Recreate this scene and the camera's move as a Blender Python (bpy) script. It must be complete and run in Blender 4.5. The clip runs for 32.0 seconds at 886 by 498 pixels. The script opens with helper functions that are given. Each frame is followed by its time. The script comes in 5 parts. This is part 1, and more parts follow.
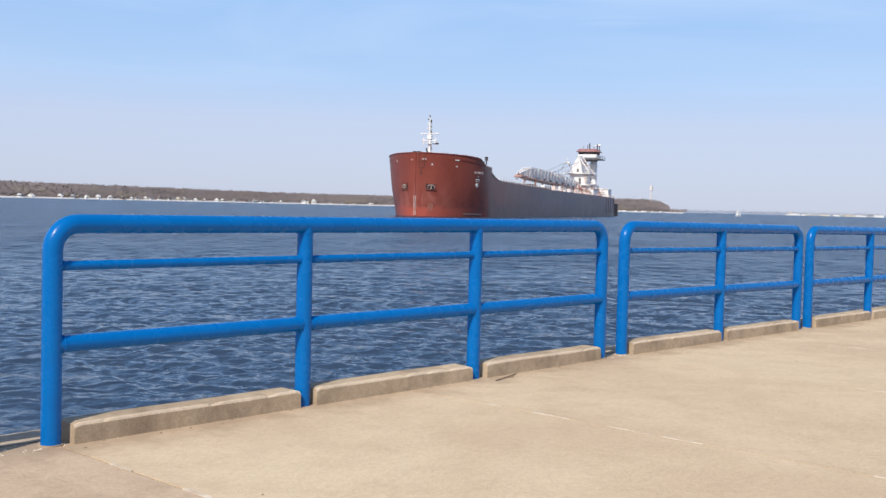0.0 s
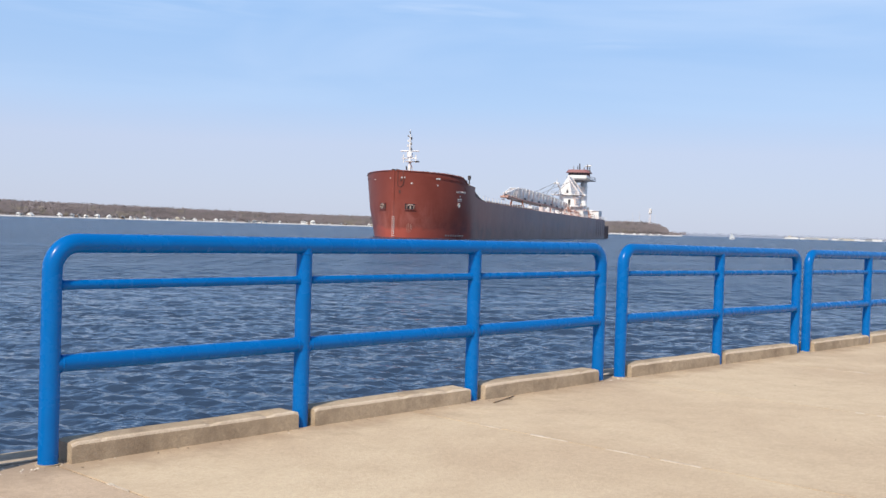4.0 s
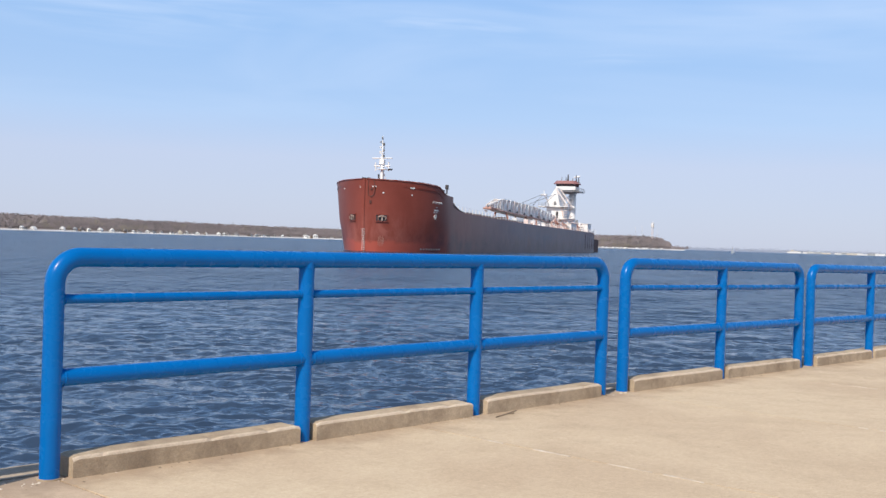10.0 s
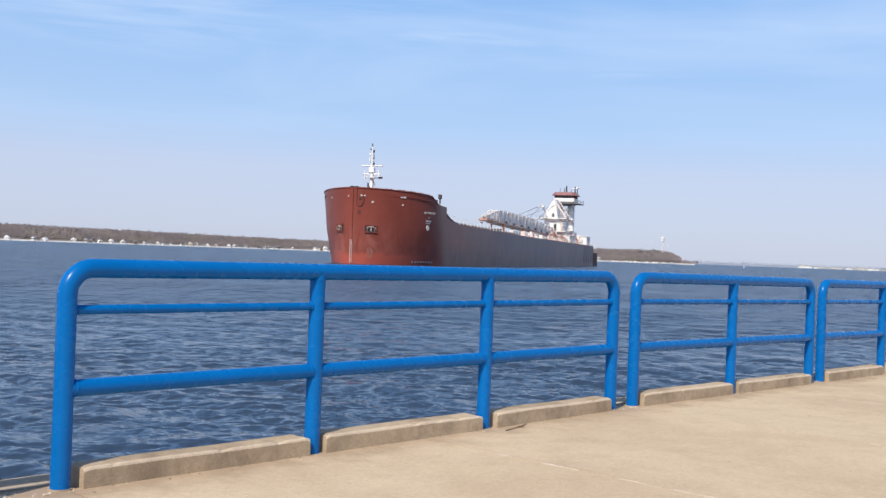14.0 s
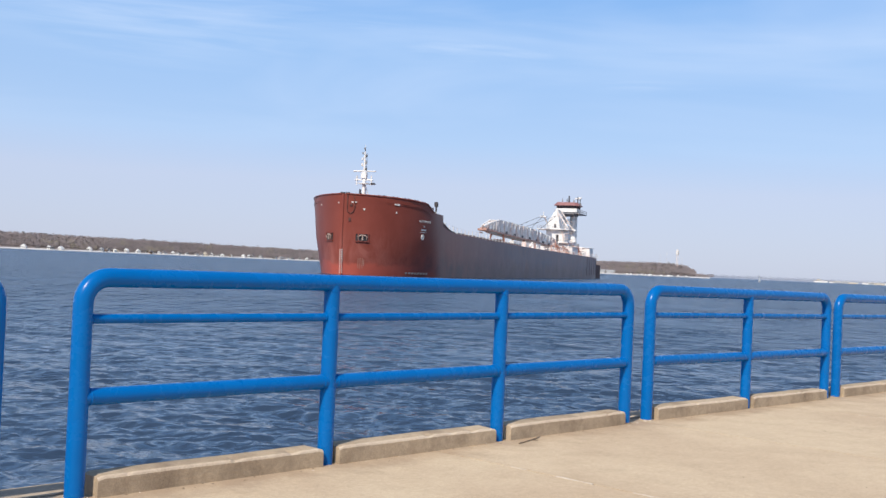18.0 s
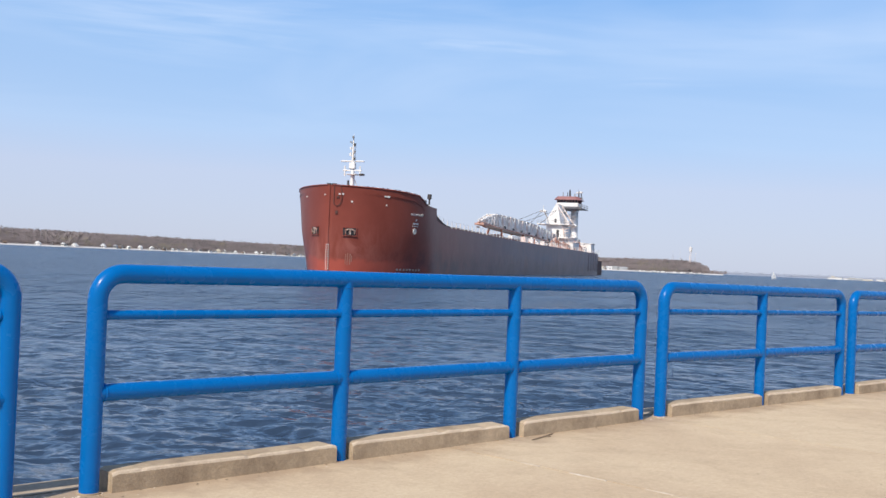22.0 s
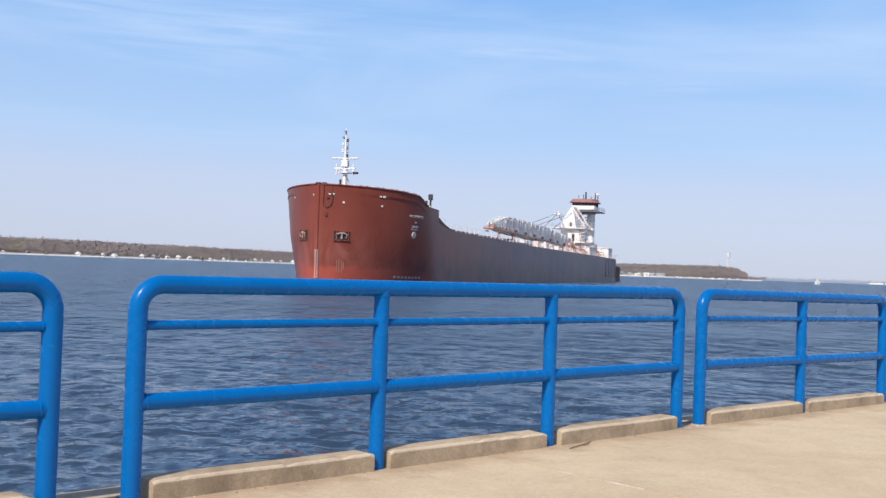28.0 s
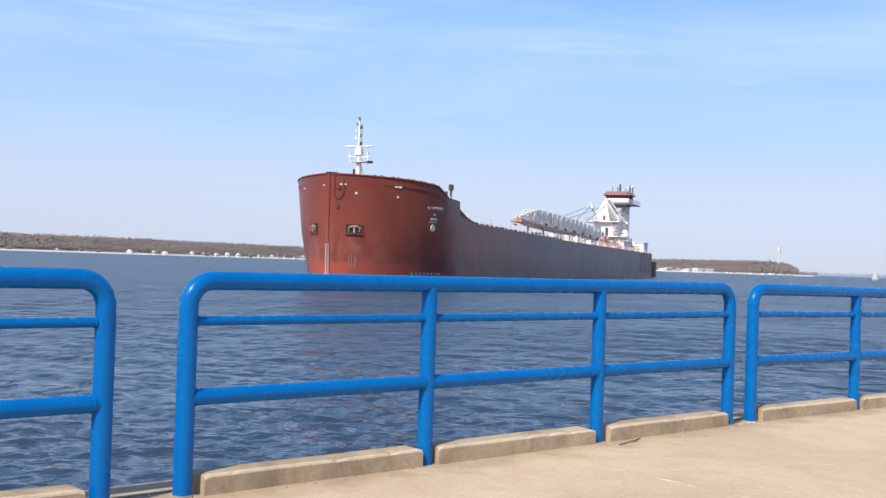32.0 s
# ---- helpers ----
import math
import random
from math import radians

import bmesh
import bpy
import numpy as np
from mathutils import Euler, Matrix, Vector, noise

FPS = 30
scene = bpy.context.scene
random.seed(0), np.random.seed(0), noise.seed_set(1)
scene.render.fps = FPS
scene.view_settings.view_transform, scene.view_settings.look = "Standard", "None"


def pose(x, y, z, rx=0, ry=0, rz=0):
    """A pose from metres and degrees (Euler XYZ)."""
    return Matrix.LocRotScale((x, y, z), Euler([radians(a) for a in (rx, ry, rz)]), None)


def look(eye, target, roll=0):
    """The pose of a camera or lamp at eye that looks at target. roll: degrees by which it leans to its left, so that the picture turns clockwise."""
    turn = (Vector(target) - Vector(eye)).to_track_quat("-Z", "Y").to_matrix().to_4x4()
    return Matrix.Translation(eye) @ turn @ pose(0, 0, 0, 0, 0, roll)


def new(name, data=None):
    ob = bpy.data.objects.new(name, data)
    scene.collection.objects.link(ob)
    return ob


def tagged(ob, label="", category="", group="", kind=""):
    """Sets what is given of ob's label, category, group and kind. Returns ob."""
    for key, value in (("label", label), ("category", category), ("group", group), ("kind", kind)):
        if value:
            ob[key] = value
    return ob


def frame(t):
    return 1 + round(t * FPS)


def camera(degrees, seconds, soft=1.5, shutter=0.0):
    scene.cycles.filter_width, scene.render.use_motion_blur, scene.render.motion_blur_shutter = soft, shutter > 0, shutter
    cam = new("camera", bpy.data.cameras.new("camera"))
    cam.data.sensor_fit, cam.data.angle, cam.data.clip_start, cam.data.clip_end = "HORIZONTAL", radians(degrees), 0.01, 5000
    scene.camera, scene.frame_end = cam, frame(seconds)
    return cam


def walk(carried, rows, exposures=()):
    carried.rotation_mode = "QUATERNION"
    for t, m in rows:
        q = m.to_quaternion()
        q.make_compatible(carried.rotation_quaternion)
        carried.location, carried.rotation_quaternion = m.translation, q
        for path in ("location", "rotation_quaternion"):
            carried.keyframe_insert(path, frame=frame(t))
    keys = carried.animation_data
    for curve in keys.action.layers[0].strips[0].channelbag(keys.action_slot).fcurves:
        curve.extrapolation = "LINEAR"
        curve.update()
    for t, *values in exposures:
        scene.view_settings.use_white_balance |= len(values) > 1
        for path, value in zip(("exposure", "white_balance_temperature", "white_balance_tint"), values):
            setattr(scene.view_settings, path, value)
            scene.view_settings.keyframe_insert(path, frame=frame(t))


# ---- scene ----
cam = camera(45.5, 32.0)
PATH = [
    (0, (-2.382, -4.588, 1.149), (-0.903, -3.244, 1.068), 1.4),
    (0.5, (-2.387, -4.595, 1.149), (-0.906, -3.254, 1.073), 1.5),
    (1, (-2.387, -4.596, 1.15), (-0.903, -3.257, 1.08), 1.6),
    (1.5, (-2.388, -4.592, 1.148), (-0.902, -3.255, 1.085), 1.7),
    (2, (-2.391, -4.592, 1.149), (-0.904, -3.256, 1.085), 1.9),
    (2.5, (-2.389, -4.591, 1.151), (-0.904, -3.252, 1.095), 1.8),
    (3, (-2.39, -4.591, 1.149), (-0.907, -3.25, 1.103), 1.8),
    (3.5, (-2.394, -4.597, 1.15), (-0.912, -3.253, 1.108), 1.8),
    (5.5, (-2.389, -4.597, 1.151), (-0.908, -3.253, 1.114), 1.7),
    (6, (-2.389, -4.592, 1.152), (-0.906, -3.251, 1.117), 1.7),
    (6.5, (-2.394, -4.596, 1.152), (-0.915, -3.25, 1.126), 1.7),
    (7, (-2.396, -4.601, 1.151), (-0.921, -3.251, 1.131), 1.7),
    (7.5, (-2.396, -4.598, 1.151), (-0.919, -3.25, 1.131), 1.7),
    (8, (-2.391, -4.594, 1.153), (-0.914, -3.246, 1.13), 1.7),
    (8.5, (-2.395, -4.6, 1.151), (-0.918, -3.252, 1.126), 1.7),
    (9, (-2.395, -4.598, 1.151), (-0.919, -3.249, 1.13), 1.8),
    (9.5, (-2.395, -4.599, 1.152), (-0.918, -3.25, 1.134), 1.8),
    (10, (-2.393, -4.599, 1.152), (-0.916, -3.251, 1.138), 1.8),
    (10.5, (-2.394, -4.598, 1.152), (-0.918, -3.249, 1.143), 1.8),
    (11, (-2.395, -4.597, 1.153), (-0.919, -3.248, 1.15), 1.8),
    (11.5, (-2.397, -4.596, 1.153), (-0.923, -3.244, 1.152), 1.8),
    (12, (-2.397, -4.599, 1.153), (-0.925, -3.245, 1.156), 1.8),
    (12.5, (-2.399, -4.592, 1.151), (-0.931, -3.235, 1.157), 2.0),
    (13, (-2.398, -4.593, 1.151), (-0.93, -3.235, 1.156), 2.1),
    (13.5, (-2.401, -4.596, 1.153), (-0.935, -3.235, 1.161), 2.1),
    (14, (-2.403, -4.599, 1.151), (-0.938, -3.236, 1.161), 2.1),
    (14.5, (-2.402, -4.594, 1.151), (-0.939, -3.23, 1.165), 2.2),
    (16.5, (-2.404, -4.593, 1.151), (-0.947, -3.224, 1.177), 2.5),
    (17, (-2.405, -4.594, 1.15), (-0.953, -3.218, 1.182), 2.7),
    (17.5, (-2.406, -4.593, 1.151), (-0.957, -3.215, 1.184), 2.7),
    (18, (-2.406, -4.599, 1.152), (-0.961, -3.217, 1.183), 2.5),
    (18.5, (-2.406, -4.595, 1.15), (-0.964, -3.211, 1.184), 2.6),
    (19, (-2.406, -4.594, 1.15), (-0.964, -3.208, 1.188), 2.7),
    (19.5, (-2.406, -4.595, 1.15), (-0.963, -3.211, 1.184), 2.7),
    (20, (-2.403, -4.595, 1.15), (-0.958, -3.212, 1.178), 2.6),
    (20.5, (-2.405, -4.595, 1.151), (-0.967, -3.206, 1.174), 2.6),
    (21, (-2.403, -4.59, 1.149), (-0.968, -3.197, 1.171), 2.6),
    (21.5, (-2.404, -4.595, 1.15), (-0.971, -3.199, 1.172), 2.5),
    (22, (-2.407, -4.595, 1.149), (-0.978, -3.196, 1.173), 2.5),
    (22.5, (-2.405, -4.588, 1.149), (-0.979, -3.185, 1.172), 2.6),
    (23, (-2.409, -4.593, 1.147), (-0.986, -3.187, 1.173), 2.6),
    (23.5, (-2.408, -4.597, 1.149), (-0.986, -3.191, 1.173), 2.7),
    (24, (-2.408, -4.591, 1.15), (-0.991, -3.18, 1.176), 2.7),
    (24.5, (-2.412, -4.591, 1.15), (-0.999, -3.175, 1.179), 2.7),
    (25, (-2.409, -4.592, 1.149), (-1.003, -3.17, 1.179), 2.6),
    (25.5, (-2.408, -4.59, 1.149), (-1.007, -3.163, 1.175), 2.6),
    (27.5, (-2.413, -4.597, 1.151), (-1.025, -3.157, 1.188), 2.1),
    (28, (-2.414, -4.599, 1.153), (-1.034, -3.153, 1.189), 2.1),
    (28.5, (-2.409, -4.6, 1.151), (-1.034, -3.148, 1.185), 2.0),
    (29, (-2.409, -4.595, 1.151), (-1.037, -3.14, 1.171), 1.9),
    (29.5, (-2.408, -4.591, 1.152), (-1.072, -3.103, 1.159), 1.6),
    (30, (-2.41, -4.598, 1.151), (-1.084, -3.101, 1.167), 1.5),
    (30.5, (-2.414, -4.599, 1.151), (-1.092, -3.099, 1.171), 1.6),
    (31, (-2.409, -4.593, 1.151), (-1.089, -3.091, 1.173), 1.7),
    (31.5, (-2.411, -4.59, 1.151), (-1.092, -3.087, 1.176), 1.7),
    (32, (-2.413, -4.589, 1.149), (-1.097, -3.083, 1.175), 1.9),
]
walk(cam, [(t, look(eye, target, roll)) for t, eye, target, roll in PATH],
     exposures=[(0, 0.06), (8, 0.05), (18, 0.05), (28, 0.07), (29.1, 0.07), (29.6, 0.15), (32, 0.2)])

# ---- sky, sun and exposure ----
SUN_AZ, SUN_EL = radians(-161), radians(45.5)          # direction towards the sun, angle from +x
TO_SUN = Vector((math.cos(SUN_AZ) * math.cos(SUN_EL), math.sin(SUN_AZ) * math.cos(SUN_EL), math.sin(SUN_EL)))
WATER_Z = -1.0
EYE = Vector((-2.4, -4.59, 1.15))

world = bpy.data.worlds.new("sky")
scene.world = world
world.use_nodes = True
wn, wl = world.node_tree.nodes, world.node_tree.links
wn.clear()
w_out = wn.new("ShaderNodeOutputWorld")
w_bg = wn.new("ShaderNodeBackground")
w_sky = wn.new("ShaderNodeTexSky")
w_sky.sky_type = "NISHITA"
w_sky.sun_disc = False
w_sky.sun_elevation = SUN_EL
w_sky.sun_rotation = math.pi / 2 - SUN_AZ
w_sky.air_density, w_sky.dust_density, w_sky.ozone_density = 1.0, 0.4, 3.0
w_bg.inputs["Strength"].default_value = 0.12
# thin cirrus, stretched sideways
w_co = wn.new("ShaderNodeTexCoord")
w_map = wn.new("ShaderNodeMapping")
w_map.inputs["Rotation"].default_value = (0, 0, radians(47))
w_map.inputs["Scale"].default_value = (2.2, 1.0, 10.0)
w_noise = wn.new("ShaderNodeTexNoise")
w_noise.inputs["Scale"].default_value = 1.5
w_noise.inputs["Detail"].default_value = 4
w_noise.inputs["Roughness"].default_value = 0.5
w_noise.inputs["Distortion"].default_value = 0.5
w_ramp = wn.new("ShaderNodeValToRGB")
w_ramp.color_ramp.elements[0].position, w_ramp.color_ramp.elements[0].color = 0.48, (0, 0, 0, 1)
w_ramp.color_ramp.elements[1].position, w_ramp.color_ramp.elements[1].color = 0.8, (0.4, 0.4, 0.4, 1)
w_mix = wn.new("ShaderNodeMix")
w_mix.data_type = "RGBA"
w_mix.inputs[7].default_value = (6.2, 7.1, 8.7, 1)
wl.new(w_co.outputs["Generated"], w_map.inputs["Vector"])
wl.new(w_map.outputs[0], w_noise.inputs["Vector"])
wl.new(w_noise.outputs["Fac"], w_ramp.inputs["Fac"])
# lake haze: paler and cooler towards the horizon
w_sep = wn.new("ShaderNodeSeparateXYZ")
wl.new(w_co.outputs["Generated"], w_sep.inputs[0])
# the cirrus lies above the haze layer
w_up = wn.new("ShaderNodeMapRange")
w_up.inputs["From Min"].default_value, w_up.inputs["From Max"].default_value = 0.08, 0.17
wl.new(w_sep.outputs["Z"], w_up.inputs["Value"])
w_cf = wn.new("ShaderNodeMath")
w_cf.operation = "MULTIPLY"
wl.new(w_ramp.outputs["Color"], w_cf.inputs[0])
wl.new(w_up.outputs[0], w_cf.inputs[1])
w_fac = w_cf.outputs[0]
# separate wisps: bearing from +y towards +x, height, half width, half height (degrees), density
for az, el, wide, high, dens in ((48.0, 11.6, 6.5, 1.0, 0.36), (41.5, 12.4, 6.0, 0.7, 0.26), (30.0, 12.6, 13.0, 3.4, 0.34), (57.0, 10.0, 6.0, 0.5, 0.2)):
    turn = wn.new("ShaderNodeMapping")
    turn.inputs["Rotation"].default_value = (0, 0, radians(az - 90))
    wl.new(w_co.outputs["Generated"], turn.inputs["Vector"])
    off = wn.new("ShaderNodeVectorMath")
    off.operation = "MULTIPLY_ADD"
    off.inputs[1].default_value = (0, 1 / math.sin(radians(wide)), 1 / math.sin(radians(high)))
    off.inputs[2].default_value = (0, 0, -math.sin(radians(el)) / math.sin(radians(high)))
    wl.new(turn.outputs[0], off.inputs[0])
    far = wn.new("ShaderNodeVectorMath")
    far.operation = "LENGTH"
    wl.new(off.outputs[0], far.inputs[0])
    soft_edge = wn.new("ShaderNodeMapRange")
    soft_edge.interpolation_type = "SMOOTHERSTEP"
    soft_edge.inputs["From Min"].default_value, soft_edge.inputs["From Max"].default_value = 1.25, 0.0
    soft_edge.inputs["To Max"].default_value = dens
    wl.new(far.outputs["Value"], soft_edge.inputs["Value"])
    streaks = wn.new("ShaderNodeMapping")
    streaks.inputs["Rotation"].default_value = (0, radians(-3), radians(az - 90))
    streaks.inputs["Scale"].default_value = (1.0, 7.0, 60.0)
    wl.new(w_co.outputs["Generated"], streaks.inputs["Vector"])
    fleece = wn.new("ShaderNodeTexNoise")
    fleece.inputs["Scale"].default_value, fleece.inputs["Detail"].default_value = 1.6, 5
    fleece.inputs["Distortion"].default_value = 0.8
    wl.new(streaks.outputs[0], fleece.inputs["Vector"])
    torn = wn.new("ShaderNodeMapRange")
    torn.inputs["From Min"].default_value, torn.inputs["From Max"].default_value = 0.32, 0.66
    wl.new(fleece.outputs["Fac"], torn.inputs["Value"])
    wisp = wn.new("ShaderNodeMath")
    wisp.operation = "MULTIPLY"
    wl.new(soft_edge.outputs[0], wisp.inputs[0])
    wl.new(torn.outputs[0], wisp.inputs[1])
    both = wn.new("ShaderNodeMath")
    both.operation = "MAXIMUM"
    wl.new(w_fac, both.inputs[0])
    wl.new(wisp.outputs[0], both.inputs[1])
    w_fac = both.outputs[0]
wl.new(w_fac, w_mix.inputs[0])
w_hz = wn.new("ShaderNodeValToRGB")
hz_stops = [(0.0, (4.36, 4.88, 6.4, 1)), (0.27, (1.95, 4.05, 7.9, 1)), (0.075, (4.52, 5.15, 6.98, 1)), (0.115, (3.65, 5.1, 7.6, 1)), (0.2, (2.75, 4.6, 7.65, 1))]
for p, c in hz_stops:
    el = w_hz.color_ramp.elements[0] if p == 0 else w_hz.color_ramp.elements[-1] if p == 0.27 else w_hz.color_ramp.elements.new(p)
    el.position, el.color = p, c
# the haze is thicker up the lake
w_az = wn.new("ShaderNodeMapRange")
w_az.inputs["From Min"].default_value, w_az.inputs["From Max"].default_value = 0.5, -0.2
w_az.inputs["To Min"].default_value, w_az.inputs["To Max"].default_value = 0.0, 0.36
wl.new(w_sep.outputs["X"], w_az.inputs["Value"])
w_mist = wn.new("ShaderNodeMix")
w_mist.data_type = "RGBA"
w_mist.inputs[7].default_value = (4.25, 4.84, 6.25, 1)
wl.new(w_az.outputs[0], w_mist.inputs[0])
wl.new(w_hz.outputs["Color"], w_mist.inputs[6])
w_wt = wn.new("ShaderNodeMapRange")
w_wt.inputs["From Min"].default_value, w_wt.inputs["From Max"].default_value = 0.2, 0.65
w_wt.inputs["To Min"].default_value, w_wt.inputs["To Max"].default_value = 0.85, 0.0
wl.new(w_sep.outputs["Z"], w_hz.inputs["Fac"])
wl.new(w_sep.outputs["Z"], w_wt.inputs["Value"])
w_mix2 = wn.new("ShaderNodeMix")
w_mix2.data_type = "RGBA"
wl.new(w_wt.outputs[0], w_mix2.inputs[0])
wl.new(w_sky.outputs[0], w_mix2.inputs[6])
wl.new(w_mist.outputs[2], w_mix2.inputs[7])
wl.new(w_mix2.outputs[2], w_mix.inputs[6])
wl.new(w_mix.outputs[2], w_bg.inputs["Color"])
wl.new(w_bg.outputs[0], w_out.inputs["Surface"])

sun = new("sun", bpy.data.lights.new("sun", "SUN"))
sun.data.energy, sun.data.angle, sun.data.color = 4.4, radians(0.53), (1.0, 0.92, 0.81)
sun.matrix_world = look(TO_SUN * 100, (0, 0, 0))


# ---- materials ----


def shader(name, base, rough=0.6, metal=0.0, spec=0.5):
    m = bpy.data.materials.new(name)
    m.use_nodes = True
    b = m.node_tree.nodes["Principled BSDF"]
    b.inputs["Base Color"].default_value = base if len(base) == 4 else (*base, 1)
    b.inputs["Roughness"].default_value = rough
    b.inputs["Metallic"].default_value = metal
    b.inputs["Specular IOR Level"].default_value = spec
    return m, m.node_tree.nodes, m.node_tree.links, b


def noise_node(n, l, scale, detail=4, rough=0.55, vec=None, stretch=None, distortion=0.0):
    co = n.new("ShaderNodeTexCoord")
    src = co.outputs["Object"] if vec is None else vec
    if stretch:
        mp = n.new("ShaderNodeMapping")
        mp.inputs["Scale"].default_value = stretch
        l.new(src, mp.inputs["Vector"])
        src = mp.outputs[0]
    t = n.new("ShaderNodeTexNoise")
    t.inputs["Scale"].default_value, t.inputs["Detail"].default_value = scale, detail
    t.inputs["Roughness"].default_value, t.inputs["Distortion"].default_value = rough, distortion
    l.new(src, t.inputs["Vector"])
    return t.outputs["Fac"]


def ramp(n, l, fac, stops):
    r = n.new("ShaderNodeValToRGB")
    e = r.color_ramp.elements
    while len(e) < len(stops):
        e.new(0.5)
    for el, (p, c) in zip(e, stops):
        el.position, el.color = p, c if len(c) == 4 else (*c, 1)
    l.new(fac, r.inputs["Fac"])
    return r.outputs["Color"]


def mix(n, l, fac, a, b, how="MIX"):
    m = n.new("ShaderNodeMix")
    m.data_type, m.blend_type = "RGBA", how
    for sock, val in ((0, fac), (6, a), (7, b)):
        if isinstance(val, (int, float)):
            m.inputs[sock].default_value = val
        elif isinstance(val, tuple):
            m.inputs[sock].default_value = val if len(val) == 4 else (*val, 1)
        else:
            l.new(val, m.inputs[sock])
    return m.outputs[2]


def bump(n, l, b, height, dist=0.01, strength=1.0):
    bp = n.new("ShaderNodeBump")
    bp.inputs["Distance"].default_value, bp.inputs["Strength"].default_value = dist, strength
    l.new(height, bp.inputs["Height"])
    l.new(bp.outputs[0], b.inputs["Normal"])
    return bp


def varied(name, a, b_col, scale=3.0, rough=0.6, metal=0.0, grain=40.0, relief=0.004, stretch=None, spec=0.5):
    """Two tones by a coarse noise, a fine grain on top, and fine relief."""
    m, n, l, b = shader(name, a, rough, metal, spec)
    coarse = noise_node(n, l, scale, 5, 0.6, stretch=stretch)
    fine = noise_node(n, l, grain, 3)
    col = mix(n, l, ramp(n, l, coarse, [(0.35, (0, 0, 0)), (0.68, (1, 1, 1))]), a, b_col)
    col = mix(n, l, 0.35, col, ramp(n, l, fine, [(0.3, (0.35, 0.35, 0.35)), (0.7, (0.75, 0.75, 0.75))]), "OVERLAY")
    l.new(col, b.inputs["Base Color"])
    bump(n, l, b, fine, relief)
    return m


def concrete(name, a, b_col, dark, stain=0.5, relief=0.003, dirt=None):
    m, n, l, b = shader(name, a, 0.9, 0.0, 0.25)
    geo = n.new("ShaderNodeNewGeometry")
    pos = geo.outputs["Position"]
    big = noise_node(n, l, 0.55, 5, 0.6, vec=pos, distortion=0.6)
    mid = noise_node(n, l, 3.5, 6, 0.65, vec=pos)
    fine = noise_node(n, l, 55, 4, 0.7, vec=pos)
    grit = noise_node(n, l, 190, 2, 0.6, vec=pos)
    info = n.new("ShaderNodeObjectInfo")
    col = mix(n, l, ramp(n, l, big, [(0.4, (0, 0, 0)), (0.6, (1, 1, 1))]), a, b_col)
    col = mix(n, l, ramp(n, l, mid, [(0.45, (0, 0, 0)), (0.72, (stain,) * 3)]), col, dark)
    col = mix(n, l, 0.3, col, ramp(n, l, fine, [(0.25, (0.3, 0.3, 0.3)), (0.75, (0.72, 0.72, 0.72))]), "OVERLAY")
    gravel = noise_node(n, l, 24, 4, 0.75, vec=pos)
    col = mix(n, l, 0.22, col, ramp(n, l, gravel, [(0.3, (0.28, 0.28, 0.28)), (0.7, (0.74, 0.74, 0.74))]), "OVERLAY")
    col = mix(n, l, 0.35, col, ramp(n, l, grit, [(0.3, (0.3, 0.3, 0.3)), (0.7, (0.72, 0.72, 0.72))]), "OVERLAY")
    col = mix(n, l, 0.3, col, ramp(n, l, info.outputs["Random"], [(0, (0.47, 0.47, 0.47)), (1, (0.55, 0.55, 0.55))]), "OVERLAY")
    if dirt:                                              # wind-blown dirt lies along the kerb
        sp = n.new("ShaderNodeSeparateXYZ")
        l.new(pos, sp.inputs[0])
        drift = n.new("ShaderNodeMath")
        drift.operation = "MULTIPLY_ADD"
        l.new(mid, drift.inputs[0])
        drift.inputs[1].default_value = 0.75
        l.new(sp.outputs["Y"], drift.inputs[2])
        col = mix(n, l, ramp(n, l, drift.outputs[0], [(0.04, (0, 0, 0)), (0.34, (0.75, 0.75, 0.75))]), col, dirt)
    l.new(col, b.inputs["Base Color"])
    add = n.new("ShaderNodeMath")
    add.operation = "MULTIPLY_ADD"
    l.new(mid, add.inputs[0])
    add.inputs[1].default_value = 1.5
    l.new(fine, add.inputs[2])
    bump(n, l, b, add.outputs[0], relief)
    return m


M_SLAB = concrete("pavement_concrete", (0.522, 0.396, 0.268), (0.6, 0.471, 0.322), (0.42, 0.309, 0.202), 0.4, dirt=(0.36, 0.262, 0.18))
M_SLAB_OLD = concrete("older_pavement_concrete", (0.455, 0.34, 0.237), (0.535, 0.405, 0.286), (0.33, 0.238, 0.16), 0.6, dirt=(0.34, 0.25, 0.172))
M_KERB = concrete("kerb_concrete", (0.415, 0.318, 0.213), (0.485, 0.378, 0.26), (0.225, 0.165, 0.11), 0.85)
M_ARRIS = concrete("worn_kerb_edge", (0.56, 0.45, 0.335), (0.62, 0.5, 0.375), (0.36, 0.27, 0.19), 0.5)
M_QUAY = concrete("quay_concrete", (0.43, 0.345, 0.255), (0.5, 0.4, 0.295), (0.22, 0.17, 0.12), 0.7)
M_SEAL = varied("joint_sealant", (0.66, 0.57, 0.46), (0.46, 0.36, 0.26), 6, 0.8)
M_PATCH = varied("dark_stain", (0.16, 0.12, 0.08), (0.24, 0.18, 0.12), 20, 0.9)

